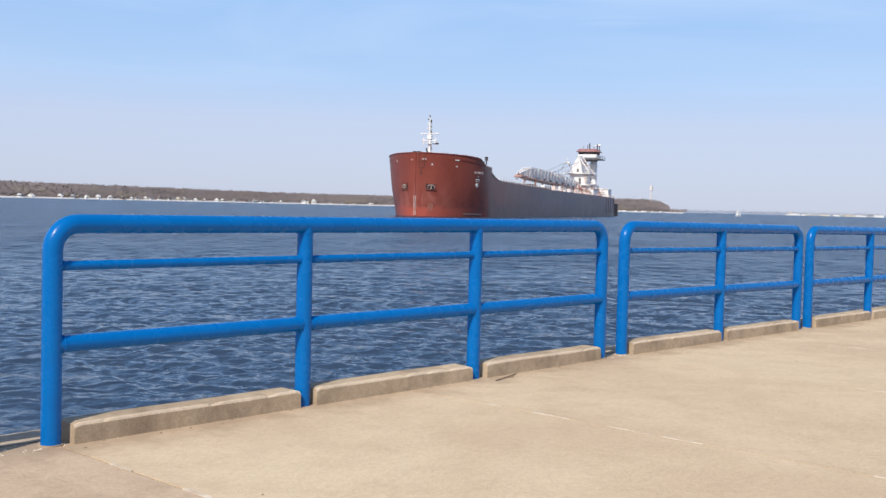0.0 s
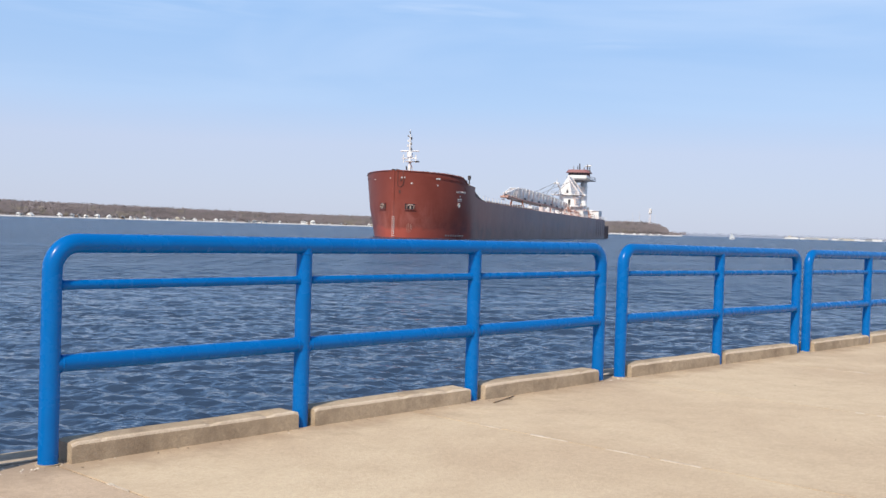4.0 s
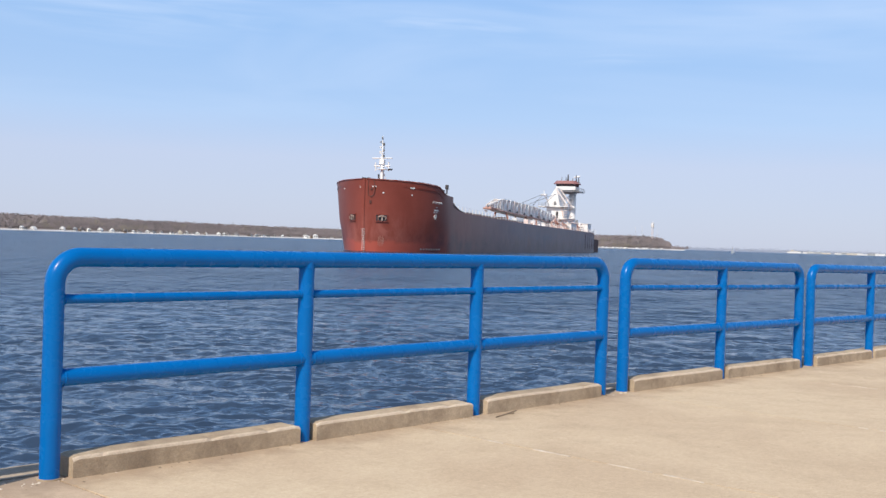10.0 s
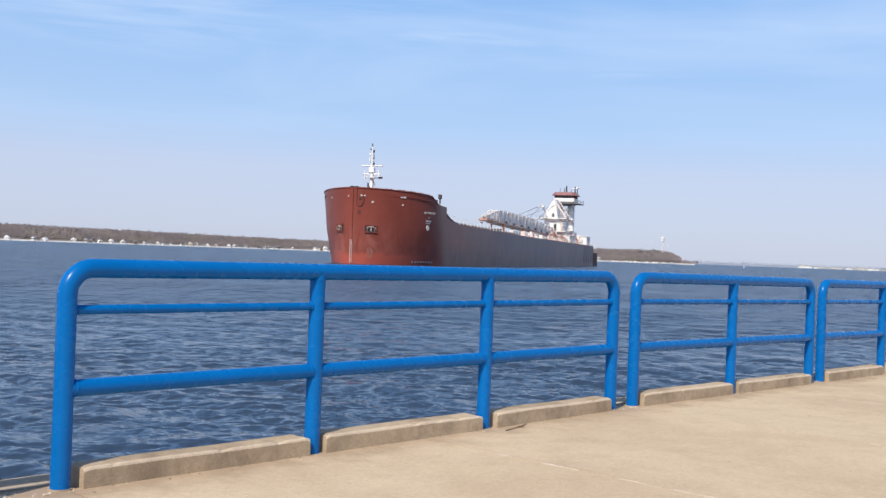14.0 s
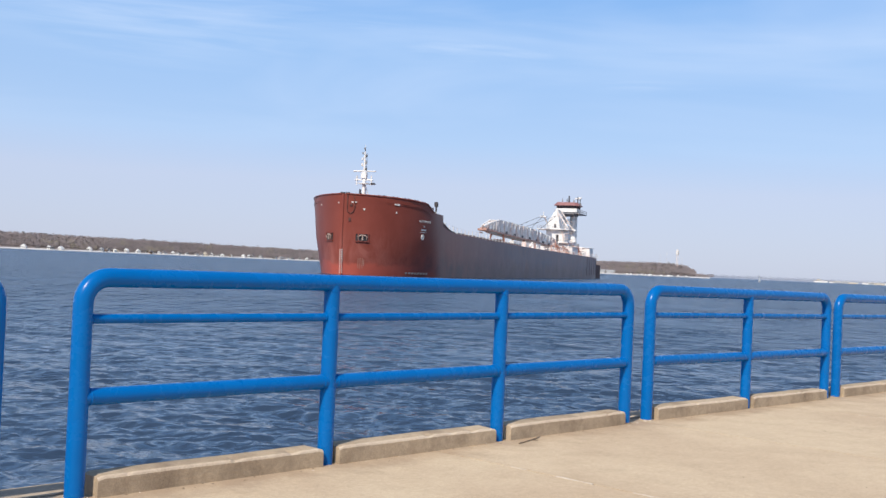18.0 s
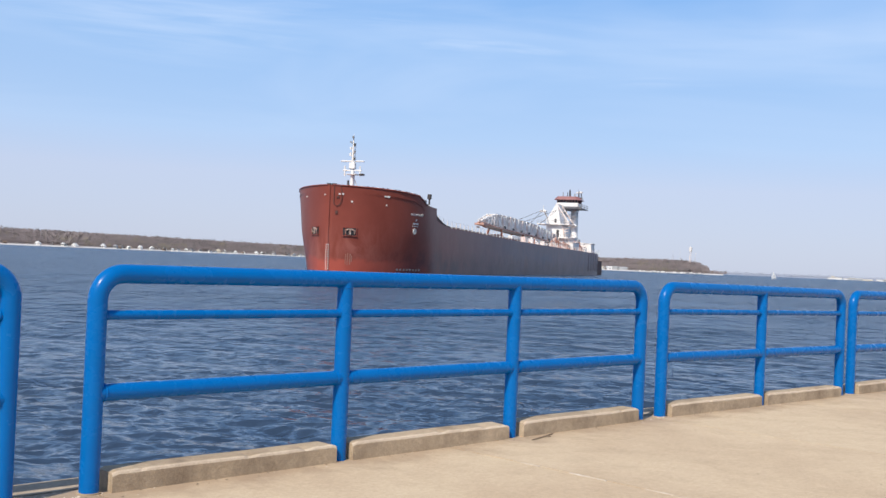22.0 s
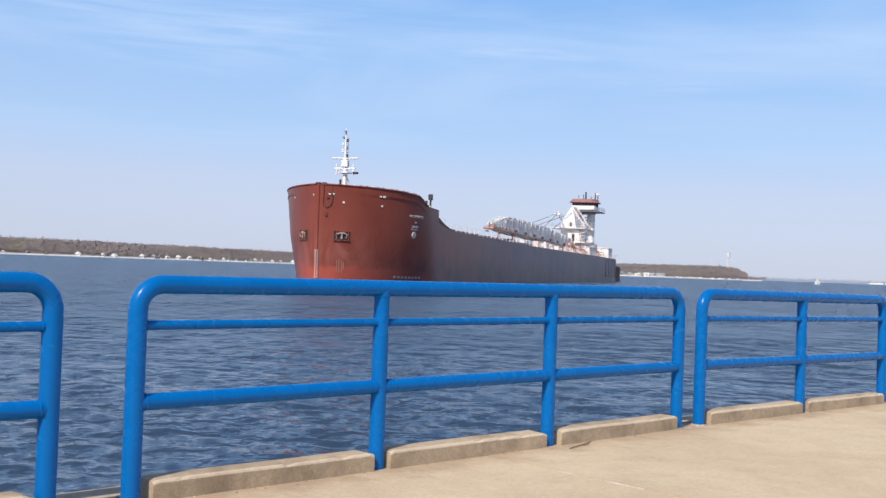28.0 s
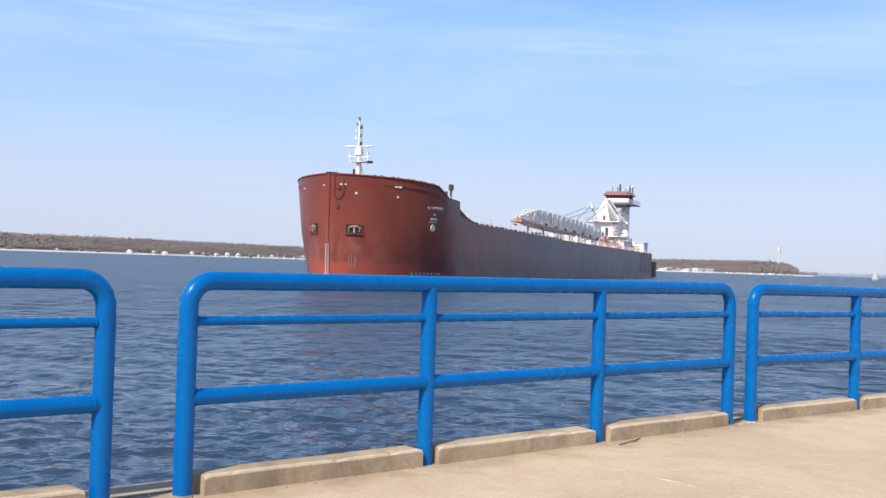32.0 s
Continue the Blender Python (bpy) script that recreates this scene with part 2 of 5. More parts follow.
# gloss paint on the rails, with dust and small chips
M_BLUE, n, l, b = shader("blue_gloss_paint", (0.0, 0.15, 0.56), 0.24, 0.0, 0.2)
fade = noise_node(n, l, 7, 5, 0.6)
speck = noise_node(n, l, 60, 4, 0.7)
col = mix(n, l, ramp(n, l, fade, [(0.3, (0, 0, 0)), (0.75, (1, 1, 1))]), (0.0, 0.12, 0.39, 1), (0.0, 0.138, 0.44, 1))
col = mix(n, l, ramp(n, l, speck, [(0.76, (0, 0, 0)), (0.8, (0.5, 0.5, 0.5))]), col, (0.03, 0.1, 0.3, 1))
l.new(col, b.inputs["Base Color"])
l.new(ramp(n, l, fade, [(0.3, (0.2, 0.2, 0.2)), (0.75, (0.34, 0.34, 0.34))]), b.inputs["Roughness"])
bump(n, l, b, speck, 0.0004)

# lake water: dark body, short wind ripples; the chop is rougher away from the quay's shelter
M_WATER, n, l, b = shader("lake_water", (0.029, 0.05, 0.088), 0.1)
b.inputs["IOR"].default_value = 1.33
AWAY = radians(42)                                       # the way the wind waves face


def along(scale, wide, detail=3, turn=AWAY, distortion=0.0):
    """Noise stretched along the crests of the waves."""
    co = n.new("ShaderNodeTexCoord")
    mp = n.new("ShaderNodeMapping")
    mp.vector_type = "TEXTURE"
    mp.inputs["Rotation"].default_value = (0, 0, turn)
    mp.inputs["Scale"].default_value = (1.0, wide, 1.0)
    l.new(co.outputs["Object"], mp.inputs["Vector"])
    t = n.new("ShaderNodeTexNoise")
    t.inputs["Scale"].default_value, t.inputs["Detail"].default_value = scale, detail
    t.inputs["Roughness"].default_value, t.inputs["Distortion"].default_value = 0.5, distortion
    l.new(mp.outputs[0], t.inputs["Vector"])
    return t.outputs["Fac"]


def add_scaled(v, k, other):
    m = n.new("ShaderNodeMath")
    m.operation = "MULTIPLY_ADD"
    l.new(v, m.inputs[0])
    m.inputs[1].default_value = k
    l.new(other, m.inputs[2])
    return m.outputs[0]


ripple = along(4.0, 1.2, 2, AWAY + 0.25)
chop = along(1.6, 1.15, 3, AWAY - 0.12, 0.3)
swell = along(0.6, 1.1, 3)
gust = along(0.035, 2.0, 3)
group = along(0.11, 3.0, 3, AWAY + 0.1)
bp = bump(n, l, b, add_scaled(swell, 6.5, add_scaled(chop, 4.6, ripple)), 0.21)
calm = n.new("ShaderNodeMath")
calm.operation = "MULTIPLY"
l.new(ramp(n, l, gust, [(0.36, (0.6, 0.6, 0.6)), (0.5, (1, 1, 1))]), calm.inputs[0])
l.new(ramp(n, l, group, [(0.36, (0.5, 0.5, 0.5)), (0.6, (1, 1, 1))]), calm.inputs[1])
wco = n.new("ShaderNodeTexCoord")
wsp = n.new("ShaderNodeVectorMath")
wsp.operation = "LENGTH"
l.new(wco.outputs["Object"], wsp.inputs[0])
wro = n.new("ShaderNodeMapRange")
wro.interpolation_type = "SMOOTHSTEP"
wro.inputs["From Min"].default_value, wro.inputs["From Max"].default_value = 7.0, 38.0
wro.inputs["To Min"].default_value, wro.inputs["To Max"].default_value = 0.11, 0.25
l.new(wsp.outputs["Value"], wro.inputs["Value"])
l.new(wro.outputs[0], b.inputs["Roughness"])
fetch = n.new("ShaderNodeMapRange")                      # the chop grows with the open fetch
fetch.inputs["From Min"].default_value, fetch.inputs["From Max"].default_value = 12.0, 70.0
fetch.inputs["To Min"].default_value, fetch.inputs["To Max"].default_value = 0.38, 1.0
l.new(wsp.outputs["Value"], fetch.inputs["Value"])
force = n.new("ShaderNodeMath")
force.operation = "MULTIPLY"
l.new(calm.outputs[0], force.inputs[0])
l.new(fetch.outputs[0], force.inputs[1])
l.new(force.outputs[0], bp.inputs["Strength"])


# weathered hull paint, with a brighter band at the waterline and streaks of rust
M_HULL, n, l, b = shader("hull_red_oxide_paint", (0.2, 0.035, 0.02), 0.5, 0.0, 0.3)
co = n.new("ShaderNodeTexCoord")
sep = n.new("ShaderNodeSeparateXYZ")
l.new(co.outputs["Object"], sep.inputs[0])
big = noise_node(n, l, 0.12, 5, 0.6)
streak = noise_node(n, l, 1.0, 6, 0.65, stretch=(0.16, 0.5, 0.13), distortion=0.4)
edge = noise_node(n, l, 0.35, 4, 0.6)
base = mix(n, l, ramp(n, l, big, [(0.35, (0, 0, 0)), (0.7, (1, 1, 1))]), (0.215, 0.048, 0.031, 1), (0.285, 0.07, 0.047, 1))
blotch = noise_node(n, l, 0.11, 5, 0.6, stretch=(0.6, 1, 1.2), distortion=0.8)
both = n.new("ShaderNodeMath")
both.operation = "MULTIPLY_ADD"
l.new(streak, both.inputs[0])
both.inputs[1].default_value = 0.4
bl = n.new("ShaderNodeMath")
bl.operation = "MULTIPLY"
l.new(blotch, bl.inputs[0])
bl.inputs[1].default_value = 0.6
l.new(bl.outputs[0], both.inputs[2])
# shaded side's violet-grey and sky sheen, put into the paint aft in blotches
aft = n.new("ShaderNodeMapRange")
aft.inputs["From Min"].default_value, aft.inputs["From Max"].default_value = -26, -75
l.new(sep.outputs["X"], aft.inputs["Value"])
side_shade = n.new("ShaderNodeMath")
side_shade.operation = "MULTIPLY"
l.new(aft.outputs[0], side_shade.inputs[0])
l.new(ramp(n, l, both.outputs[0], [(0.36, (0.6, 0.6, 0.6)), (0.64, (1, 1, 1))]), side_shade.inputs[1])
base = mix(n, l, side_shade.outputs[0], base, (0.085, 0.072, 0.118, 1))
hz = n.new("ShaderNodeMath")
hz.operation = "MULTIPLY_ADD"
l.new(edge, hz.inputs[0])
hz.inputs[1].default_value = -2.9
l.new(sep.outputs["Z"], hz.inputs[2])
band = n.new("ShaderNodeMapRange")
band.inputs["From Min"].default_value, band.inputs["From Max"].default_value = 0.7, 0.1
l.new(hz.outputs[0], band.inputs["Value"])
fwd = n.new("ShaderNodeMapRange")
fwd.inputs["From Min"].default_value, fwd.inputs["From Max"].default_value = -14, -2
l.new(sep.outputs["X"], fwd.inputs["Value"])
bf = n.new("ShaderNodeMath")
bf.operation = "MULTIPLY"
l.new(band.outputs[0], bf.inputs[0])
l.new(fwd.outputs[0], bf.inputs[1])
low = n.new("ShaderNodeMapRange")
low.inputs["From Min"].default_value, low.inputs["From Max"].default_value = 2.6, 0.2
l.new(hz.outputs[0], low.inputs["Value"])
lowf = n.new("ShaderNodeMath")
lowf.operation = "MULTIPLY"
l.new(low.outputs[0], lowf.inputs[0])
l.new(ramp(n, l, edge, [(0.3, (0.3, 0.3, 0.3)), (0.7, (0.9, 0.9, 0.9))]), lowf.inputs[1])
# the dark maroon low on the side begins behind the bow's curve
behind_bow = n.new("ShaderNodeMapRange")
behind_bow.inputs["From Min"].default_value, behind_bow.inputs["From Max"].default_value = -3.5, -11
l.new(sep.outputs["X"], behind_bow.inputs["Value"])
dark_low = n.new("ShaderNodeMath")
dark_low.operation = "MULTIPLY"
l.new(lowf.outputs[0], dark_low.inputs[0])
l.new(behind_bow.outputs[0], dark_low.inputs[1])
base = mix(n, l, dark_low.outputs[0], base, (0.08, 0.03, 0.035, 1))
smudge = noise_node(n, l, 0.3, 5, 0.7, stretch=(1, 1, 0.5), distortion=1.0)
base = mix(n, l, ramp(n, l, smudge, [(0.58, (0, 0, 0)), (0.75, (0.45, 0.45, 0.45))]), base, (0.3, 0.09, 0.06, 1))
worn = n.new("ShaderNodeMapRange")
worn.inputs["From Min"].default_value, worn.inputs["From Max"].default_value = 6.6, 2.5
l.new(hz.outputs[0], worn.inputs["Value"])
wf = n.new("ShaderNodeMath")
wf.operation = "MULTIPLY"
l.new(worn.outputs[0], wf.inputs[0])
l.new(fwd.outputs[0], wf.inputs[1])
wf2 = n.new("ShaderNodeMath")
wf2.operation = "MULTIPLY"
l.new(wf.outputs[0], wf2.inputs[0])
l.new(ramp(n, l, smudge, [(0.4, (0.05, 0.05, 0.05)), (0.62, (0.6, 0.6, 0.6))]), wf2.inputs[1])
base = mix(n, l, wf2.outputs[0], base, (0.4, 0.14, 0.11, 1))
base = mix(n, l, bf.outputs[0], base, (0.43, 0.095, 0.065, 1))
base = mix(n, l, ramp(n, l, streak, [(0.62, (0, 0, 0)), (0.85, (0.2, 0.2, 0.2))]), base, (0.24, 0.11, 0.08, 1))
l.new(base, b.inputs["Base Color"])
l.new(ramp(n, l, streak, [(0.3, (0.31, 0.31, 0.31)), (0.7, (0.38, 0.38, 0.38))]), b.inputs["Roughness"])
bump(n, l, b, big, 0.08)

M_WHITE = varied("ship_white_paint", (0.88, 0.87, 0.85), (0.72, 0.68, 0.64), 0.6, 0.5, grain=6, relief=0.02)
M_BOOM = varied("boom_cream_paint", (0.88, 0.83, 0.79), (0.68, 0.5, 0.42), 0.18, 0.6, grain=3, relief=0.02)
M_BOOM_LOW = varied("weathered_boom_steel", (0.6, 0.42, 0.36), (0.36, 0.17, 0.12), 0.3, 0.7, grain=3, relief=0.02)
M_RUST = varied("rusty_red_steel", (0.3, 0.1, 0.06), (0.42, 0.2, 0.13), 0.7, 0.7, grain=6, relief=0.02)
M_ROOF = varied("faded_red_roof_paint", (0.22, 0.09, 0.09), (0.3, 0.14, 0.135), 0.8, 0.6, grain=6, relief=0.02)
M_DARK = varied("dark_steel", (0.03, 0.03, 0.035), (0.06, 0.05, 0.05), 1.5, 0.6, grain=9, relief=0.01)
M_GREY = varied("grey_steel", (0.3, 0.3, 0.31), (0.2, 0.19, 0.19), 1.5, 0.55, grain=9, relief=0.01)
M_STAIN = varied("pale_wash_streak", (0.5, 0.3, 0.24), (0.3, 0.12, 0.08), 1.0, 0.7, stretch=(1, 1, 0.1))
M_MARK = varied("white_marking_paint", (0.8, 0.78, 0.74), (0.66, 0.6, 0.55), 2.0, 0.6, grain=20)
M_GLASS, n, l, b = shader("dark_window_glass", (0.02, 0.025, 0.03), 0.08)
M_SAIL = varied("white_sailcloth", (0.9, 0.9, 0.88), (0.84, 0.84, 0.82), 0.5, 0.8)
M_BEACH = varied("pale_beach_sand", (0.6, 0.59, 0.58), (0.5, 0.48, 0.47), 0.03, 0.95, grain=1)
M_LITTER = varied("woodland_leaf_litter", (0.21, 0.175, 0.165), (0.24, 0.2, 0.18), 0.05, 0.95, grain=2)
# far bank: the blue of the distance haze is put into its colour
M_FAR_BANK = varied("haze_blue_bank", (0.26, 0.29, 0.36), (0.31, 0.335, 0.4), 0.02, 0.95, grain=0.5)
M_GRASS = varied("spring_grass", (0.1, 0.1, 0.05), (0.14, 0.12, 0.065), 0.05, 0.95, grain=2)


def foliage(name, a, b_col, c):
    """Thin twigs and buds: they scatter light and let much of it through."""
    m, n, l, b = shader(name, a, 0.95, 0, 0.05)
    stand = noise_node(n, l, 0.02, 4, 0.6)
    tree = noise_node(n, l, 0.1, 3, 0.6)
    tone = mix(n, l, ramp(n, l, stand, [(0.4, (0, 0, 0)), (0.62, (1, 1, 1))]), a, b_col)
    tone = mix(n, l, ramp(n, l, tree, [(0.45, (0, 0, 0)), (0.65, (0.8, 0.8, 0.8))]), tone, c)
    l.new(tone, b.inputs["Base Color"])
    thin = n.new("ShaderNodeBsdfTranslucent")
    l.new(tone, thin.inputs["Color"])
    geo = n.new("ShaderNodeNewGeometry")                  # twigs of all directions: shade them alike
    even = n.new("ShaderNodeVectorMath")
    even.operation = "MULTIPLY_ADD"
    even.inputs[1].default_value = (0.3, 0.3, 0.3)
    even.inputs[2].default_value = (-0.45, -0.5, 0.55)
    l.new(geo.outputs["Normal"], even.inputs[0])
    unit = n.new("ShaderNodeVectorMath")
    unit.operation = "NORMALIZE"
    l.new(even.outputs[0], unit.inputs[0])
    l.new(unit.outputs[0], b.inputs["Normal"])
    l.new(unit.outputs[0], thin.inputs["Normal"])
    both = n.new("ShaderNodeMixShader")
    both.inputs[0].default_value = 0.3
    l.new(b.outputs[0], both.inputs[1])
    l.new(thin.outputs[0], both.inputs[2])
    l.new(both.outputs[0], n["Material Output"].inputs["Surface"])
    return m


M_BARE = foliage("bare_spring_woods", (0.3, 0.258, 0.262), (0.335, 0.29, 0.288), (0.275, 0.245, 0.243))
M_BUD = foliage("budding_olive_woods", (0.34, 0.312, 0.245), (0.365, 0.325, 0.26), (0.31, 0.275, 0.228))
M_DUSK = foliage("dense_grey_brown_woods", (0.22, 0.2, 0.205), (0.245, 0.215, 0.215), (0.2, 0.19, 0.185))
M_PINE = foliage("dark_conifer", (0.14, 0.15, 0.14), (0.155, 0.165, 0.15), (0.165, 0.17, 0.155))
# farthest woods: haze painted in as a pale blue tone
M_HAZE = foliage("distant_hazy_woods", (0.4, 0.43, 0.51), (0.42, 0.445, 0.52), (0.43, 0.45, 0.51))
M_HOUSES = [varied("house_wall_" + k, a, tuple(0.85 * c for c in a), 0.3, 0.8, grain=3, relief=0.02)
            for k, a in (("white", (0.8, 0.79, 0.76)), ("cream", (0.62, 0.55, 0.44)), ("grey", (0.4, 0.41, 0.42)), ("brown", (0.25, 0.18, 0.13)))]
M_SHINGLE = varied("grey_shingle_roof", (0.17, 0.16, 0.16), (0.24, 0.21, 0.2), 0.5, 0.9, grain=3, relief=0.02)

# ---- mesh helpers ----


def mesh_of(name, bm, mat, smooth=False):
    me = bpy.data.meshes.new(name)
    bm.normal_update()
    bm.to_mesh(me)
    bm.free()
    for m in (mat if isinstance(mat, (list, tuple)) else [mat]):
        me.materials.append(m)
    if smooth:
        me.shade_smooth()
        me.set_sharp_from_angle(angle=radians(38))
    return me


def part(name, bm, mat, parent, label="", smooth=False, at=None):
    ob = new(name, mesh_of(name, bm, mat, smooth))
    ob.parent = parent
    if at is not None:
        ob.matrix_basis = at
    if label:
        tagged(ob, label)
    return ob


def thing(name, bm, mat, label, category, group="", kind="", smooth=False):
    return tagged(new(name, mesh_of(name, bm, mat, smooth)), label, category, group, kind)


def root(name, label, category, group="", kind="", at=None):
    ob = tagged(new(name), label, category, group, kind)
    if at is not None:
        ob.matrix_basis = at
    return ob


def box(bm, x0, x1, y0, y1, z0, z1, bevel=0.0, seg=1):
    vs = [bm.verts.new((x, y, z)) for x in (x0, x1) for y in (y0, y1) for z in (z0, z1)]
    fs = [bm.faces.new([vs[i] for i in f]) for f in ((0, 1, 3, 2), (4, 6, 7, 5), (0, 4, 5, 1), (2, 3, 7, 6), (0, 2, 6, 4), (1, 5, 7, 3))]
    if bevel:
        bmesh.ops.bevel(bm, geom=list({e for f in fs for e in f.edges}), offset=bevel, segments=seg, affect="EDGES", clamp_overlap=True)
    return bm


def tube(bm, pts, r, sides=8, cap=True, r_end=None):
    """A round bar along a line of points."""
    pts = [Vector(p) for p in pts]
    rings, up = [], None
    for i, p in enumerate(pts):
        d = ((pts[min(i + 1, len(pts) - 1)] - p).normalized() + (p - pts[max(i - 1, 0)]).normalized())
        d = d.normalized() if d.length > 1e-6 else Vector((0, 0, 1))
        if up is None:
            up = d.orthogonal().normalized()
        up = (up - d * up.dot(d)).normalized()
        side = d.cross(up)
        rr = r if r_end is None else r + (r_end - r) * i / (len(pts) - 1)
        rings.append([bm.verts.new(p + (up * math.cos(a) + side * math.sin(a)) * rr) for a in (2 * math.pi * k / sides for k in range(sides))])
    for a, c in zip(rings, rings[1:]):
        for k in range(sides):
            bm.faces.new((a[k], a[(k + 1) % sides], c[(k + 1) % sides], c[k]))
    if cap:
        bm.faces.new(list(reversed(rings[0])))
        bm.faces.new(rings[-1])
    return bm


def arc(cx, cz, r, a0, a1, n, y=0.0):
    return [(cx + r * math.cos(radians(a0 + (a1 - a0) * i / n)), y, cz + r * math.sin(radians(a0 + (a1 - a0) * i / n))) for i in range(n + 1)]


# ---- quay: pavement, kerb, wall, water ----
pavement = root("pavement", "pale tan concrete promenade slabs with worn joints along the water", "pavement", kind="structure")


def rough_slab(x0, x1, y0, y1, z0=-0.16, z1=0.0, lip=0.006):
    bm = bmesh.new()
    box(bm, x0, x1, y0, y1, z0, z1, lip, 2)
    return bm


JOINT = 2.335


def sink(x):
    """How far the far end of the promenade has settled."""
    return 0.0085 * max(0.0, x - 4.69)


def settle(ob, x0=None):
    x0 = ob.location.x if x0 is None else x0
    for o in [ob] + list(ob.children):
        if o.data:
            for v in o.data.vertices:
                v.co.z -= sink(v.co.x + x0)
    return ob


for i in range(-4, 8):
    xa, xb = 0.02 + JOINT * i + 0.002, 0.02 + JOINT * (i + 1) - 0.002
    for ya, yb in ((-4.6, 0.10), (-9.4, -4.612)):
        settle(part("slab", rough_slab(xa, xb, ya, yb), M_SLAB_OLD if i in (-1, -3) else M_SLAB, pavement), 0)

SEALED = {0: ((-0.5, -0.66), (-1.05, -1.45), (-1.8, -2.3)), 1: ((-0.62, -0.78), (-1.0, -1.28), (-1.5, -2.06), (-2.9, -3.3)), 2: ((-1.93, -2.5), (-3.0, -3.4))}
for i in range(-3, 8):
    x = 0.02 + JOINT * i
    bm = bmesh.new()
    box(bm, x - 0.0019, x + 0.0019, -9.3, 0.09, -0.1, -0.0035)
    settle(part("joint_fill", bm, M_PATCH, pavement), 0)
    for ya, yb in SEALED.get(i, ((-0.8, -1.2), (-1.9, -2.2))):
        bm = bmesh.new()
        y = ya
        while y > yb:                                     # a ragged bead of old sealant
            w, ln = random.uniform(0.003, 0.012), random.uniform(0.03, 0.1)
            if random.random() < 0.86:
                box(bm, x - w, x + w * random.uniform(0.4, 1.0), max(yb, y - ln), y, -0.02, 0.0026)
            y -= ln
        settle(part("joint_sealant", bm, M_SEAL, pavement, "pale crumbling joint sealant"), 0)
bm = bmesh.new()
box(bm, -10, 20, -9.4, 0.1, -0.3, -0.165)
part("slab_bed", bm, M_QUAY, pavement)

quay = root("quay_wall", "weathered concrete quay wall with a separate cap along the water", "wall", kind="structure")
for i in range(-2, 5):
    bm = bmesh.new()
    box(bm, -0.9 + 3.1 * i + 0.006, -0.9 + 3.1 * (i + 1) - 0.006, 0.155, 0.41, -0.35, -0.012, 0.015, 2)
    part("cap_block", bm, M_QUAY, quay)
bm = bmesh.new()
box(bm, -10, 20, 0.05, 0.155, -0.4, -0.05)
box(bm, -10, 20, -0.3, 0.38, -4.0, -0.352)
part("wall_face", bm, M_QUAY, quay)

bm = bmesh.new()
box(bm, -400, 400, -900, -9.412, -3.5, -0.05)
thing("ground", bm, M_GRASS, "open grass behind the promenade", "ground", kind="structure")


def water_sheet():
    """One sheet of lake, fine by the quay and coarser to the horizon, with wind waves as relief."""
    rng = np.random.default_rng(5)
    rad = [1.0]
    while rad[-1] < 4700:
        rad.append(rad[-1] + max(0.035, rad[-1] * (0.0042 if rad[-1] < 22 else 0.0055 if rad[-1] < 45 else 0.0085 if rad[-1] < 170 else 0.03)))
    rad = np.array(rad)
    ang = np.radians(np.concatenate([np.linspace(-30, 12, 70), np.linspace(12.1, 80, 760), np.linspace(80.6, 125, 70)]))   # from +y towards +x
    R, A = np.meshgrid(rad, ang, indexing="ij")
    X, Y = EYE.x + R * np.sin(A), EYE.y + R * np.cos(A)
    Z = np.zeros_like(X)
    step = np.gradient(rad)[:, None]
    for k in range(64):
        lam = 0.1 * 8.5 ** (rng.random() ** 1.3) if k < 56 else 0.7 * 4.5 ** rng.random()
        d = radians(222) + rng.normal(0, 0.55)
        amp = (0.0062 if k < 56 else 0.004) * lam ** 0.95 * rng.uniform(0.5, 1.3)
        fade = np.clip(lam / (3.0 * step) - 0.5, 0, 1)
        ph = (X * math.cos(d) + Y * math.sin(d)) * 2 * math.pi / lam + rng.uniform(0, 6.28)
        ph = ph + 0.8 * np.sin((X * -math.sin(d) + Y * math.cos(d)) * 2 * math.pi / (lam * 3.1) + rng.uniform(0, 6.28))
        Z += amp * fade * (np.sin(ph) + 0.25 * np.cos(2 * ph))
    co = np.stack([X, Y, Z], -1).reshape(-1, 3)
    nr, na = R.shape
    i = np.arange(nr * na).reshape(nr, na)
    quads = np.stack([i[:-1, :-1], i[1:, :-1], i[1:, 1:], i[:-1, 1:]], -1).reshape(-1, 4)[:, ::-1]
    me = bpy.data.meshes.new("water")
    me.from_pydata(co.tolist(), [], quads.tolist())
    me.materials.append(M_WATER)
    me.shade_smooth()
    ob = tagged(new("water", me), "wind-rippled dark blue lake water", "water", kind="structure")
    ob.location.z = WATER_Z
    return ob


water = water_sheet()

# ---- the railing ----
R_POST, R_TOP, R_LOW, R_THIN = 0.046, 0.045, 0.041, 0.023
Z_TOP, Z_LOW, Z_THIN, BEND = 1.025, 0.4655, 0.830, 0.125


def weld(bm, c, axis, r):
    """A thin weld bead round a joint."""
    c, axis = Vector(c), Vector(axis)
    u = axis.orthogonal().normalized()
    w = axis.cross(u)
    pts = [c + (u * math.cos(a) + w * math.sin(a)) * r for a in (2 * math.pi * k / 14 for k in range(14))]
    tube(bm, pts + [pts[0]], 0.0045, 5, cap=False)


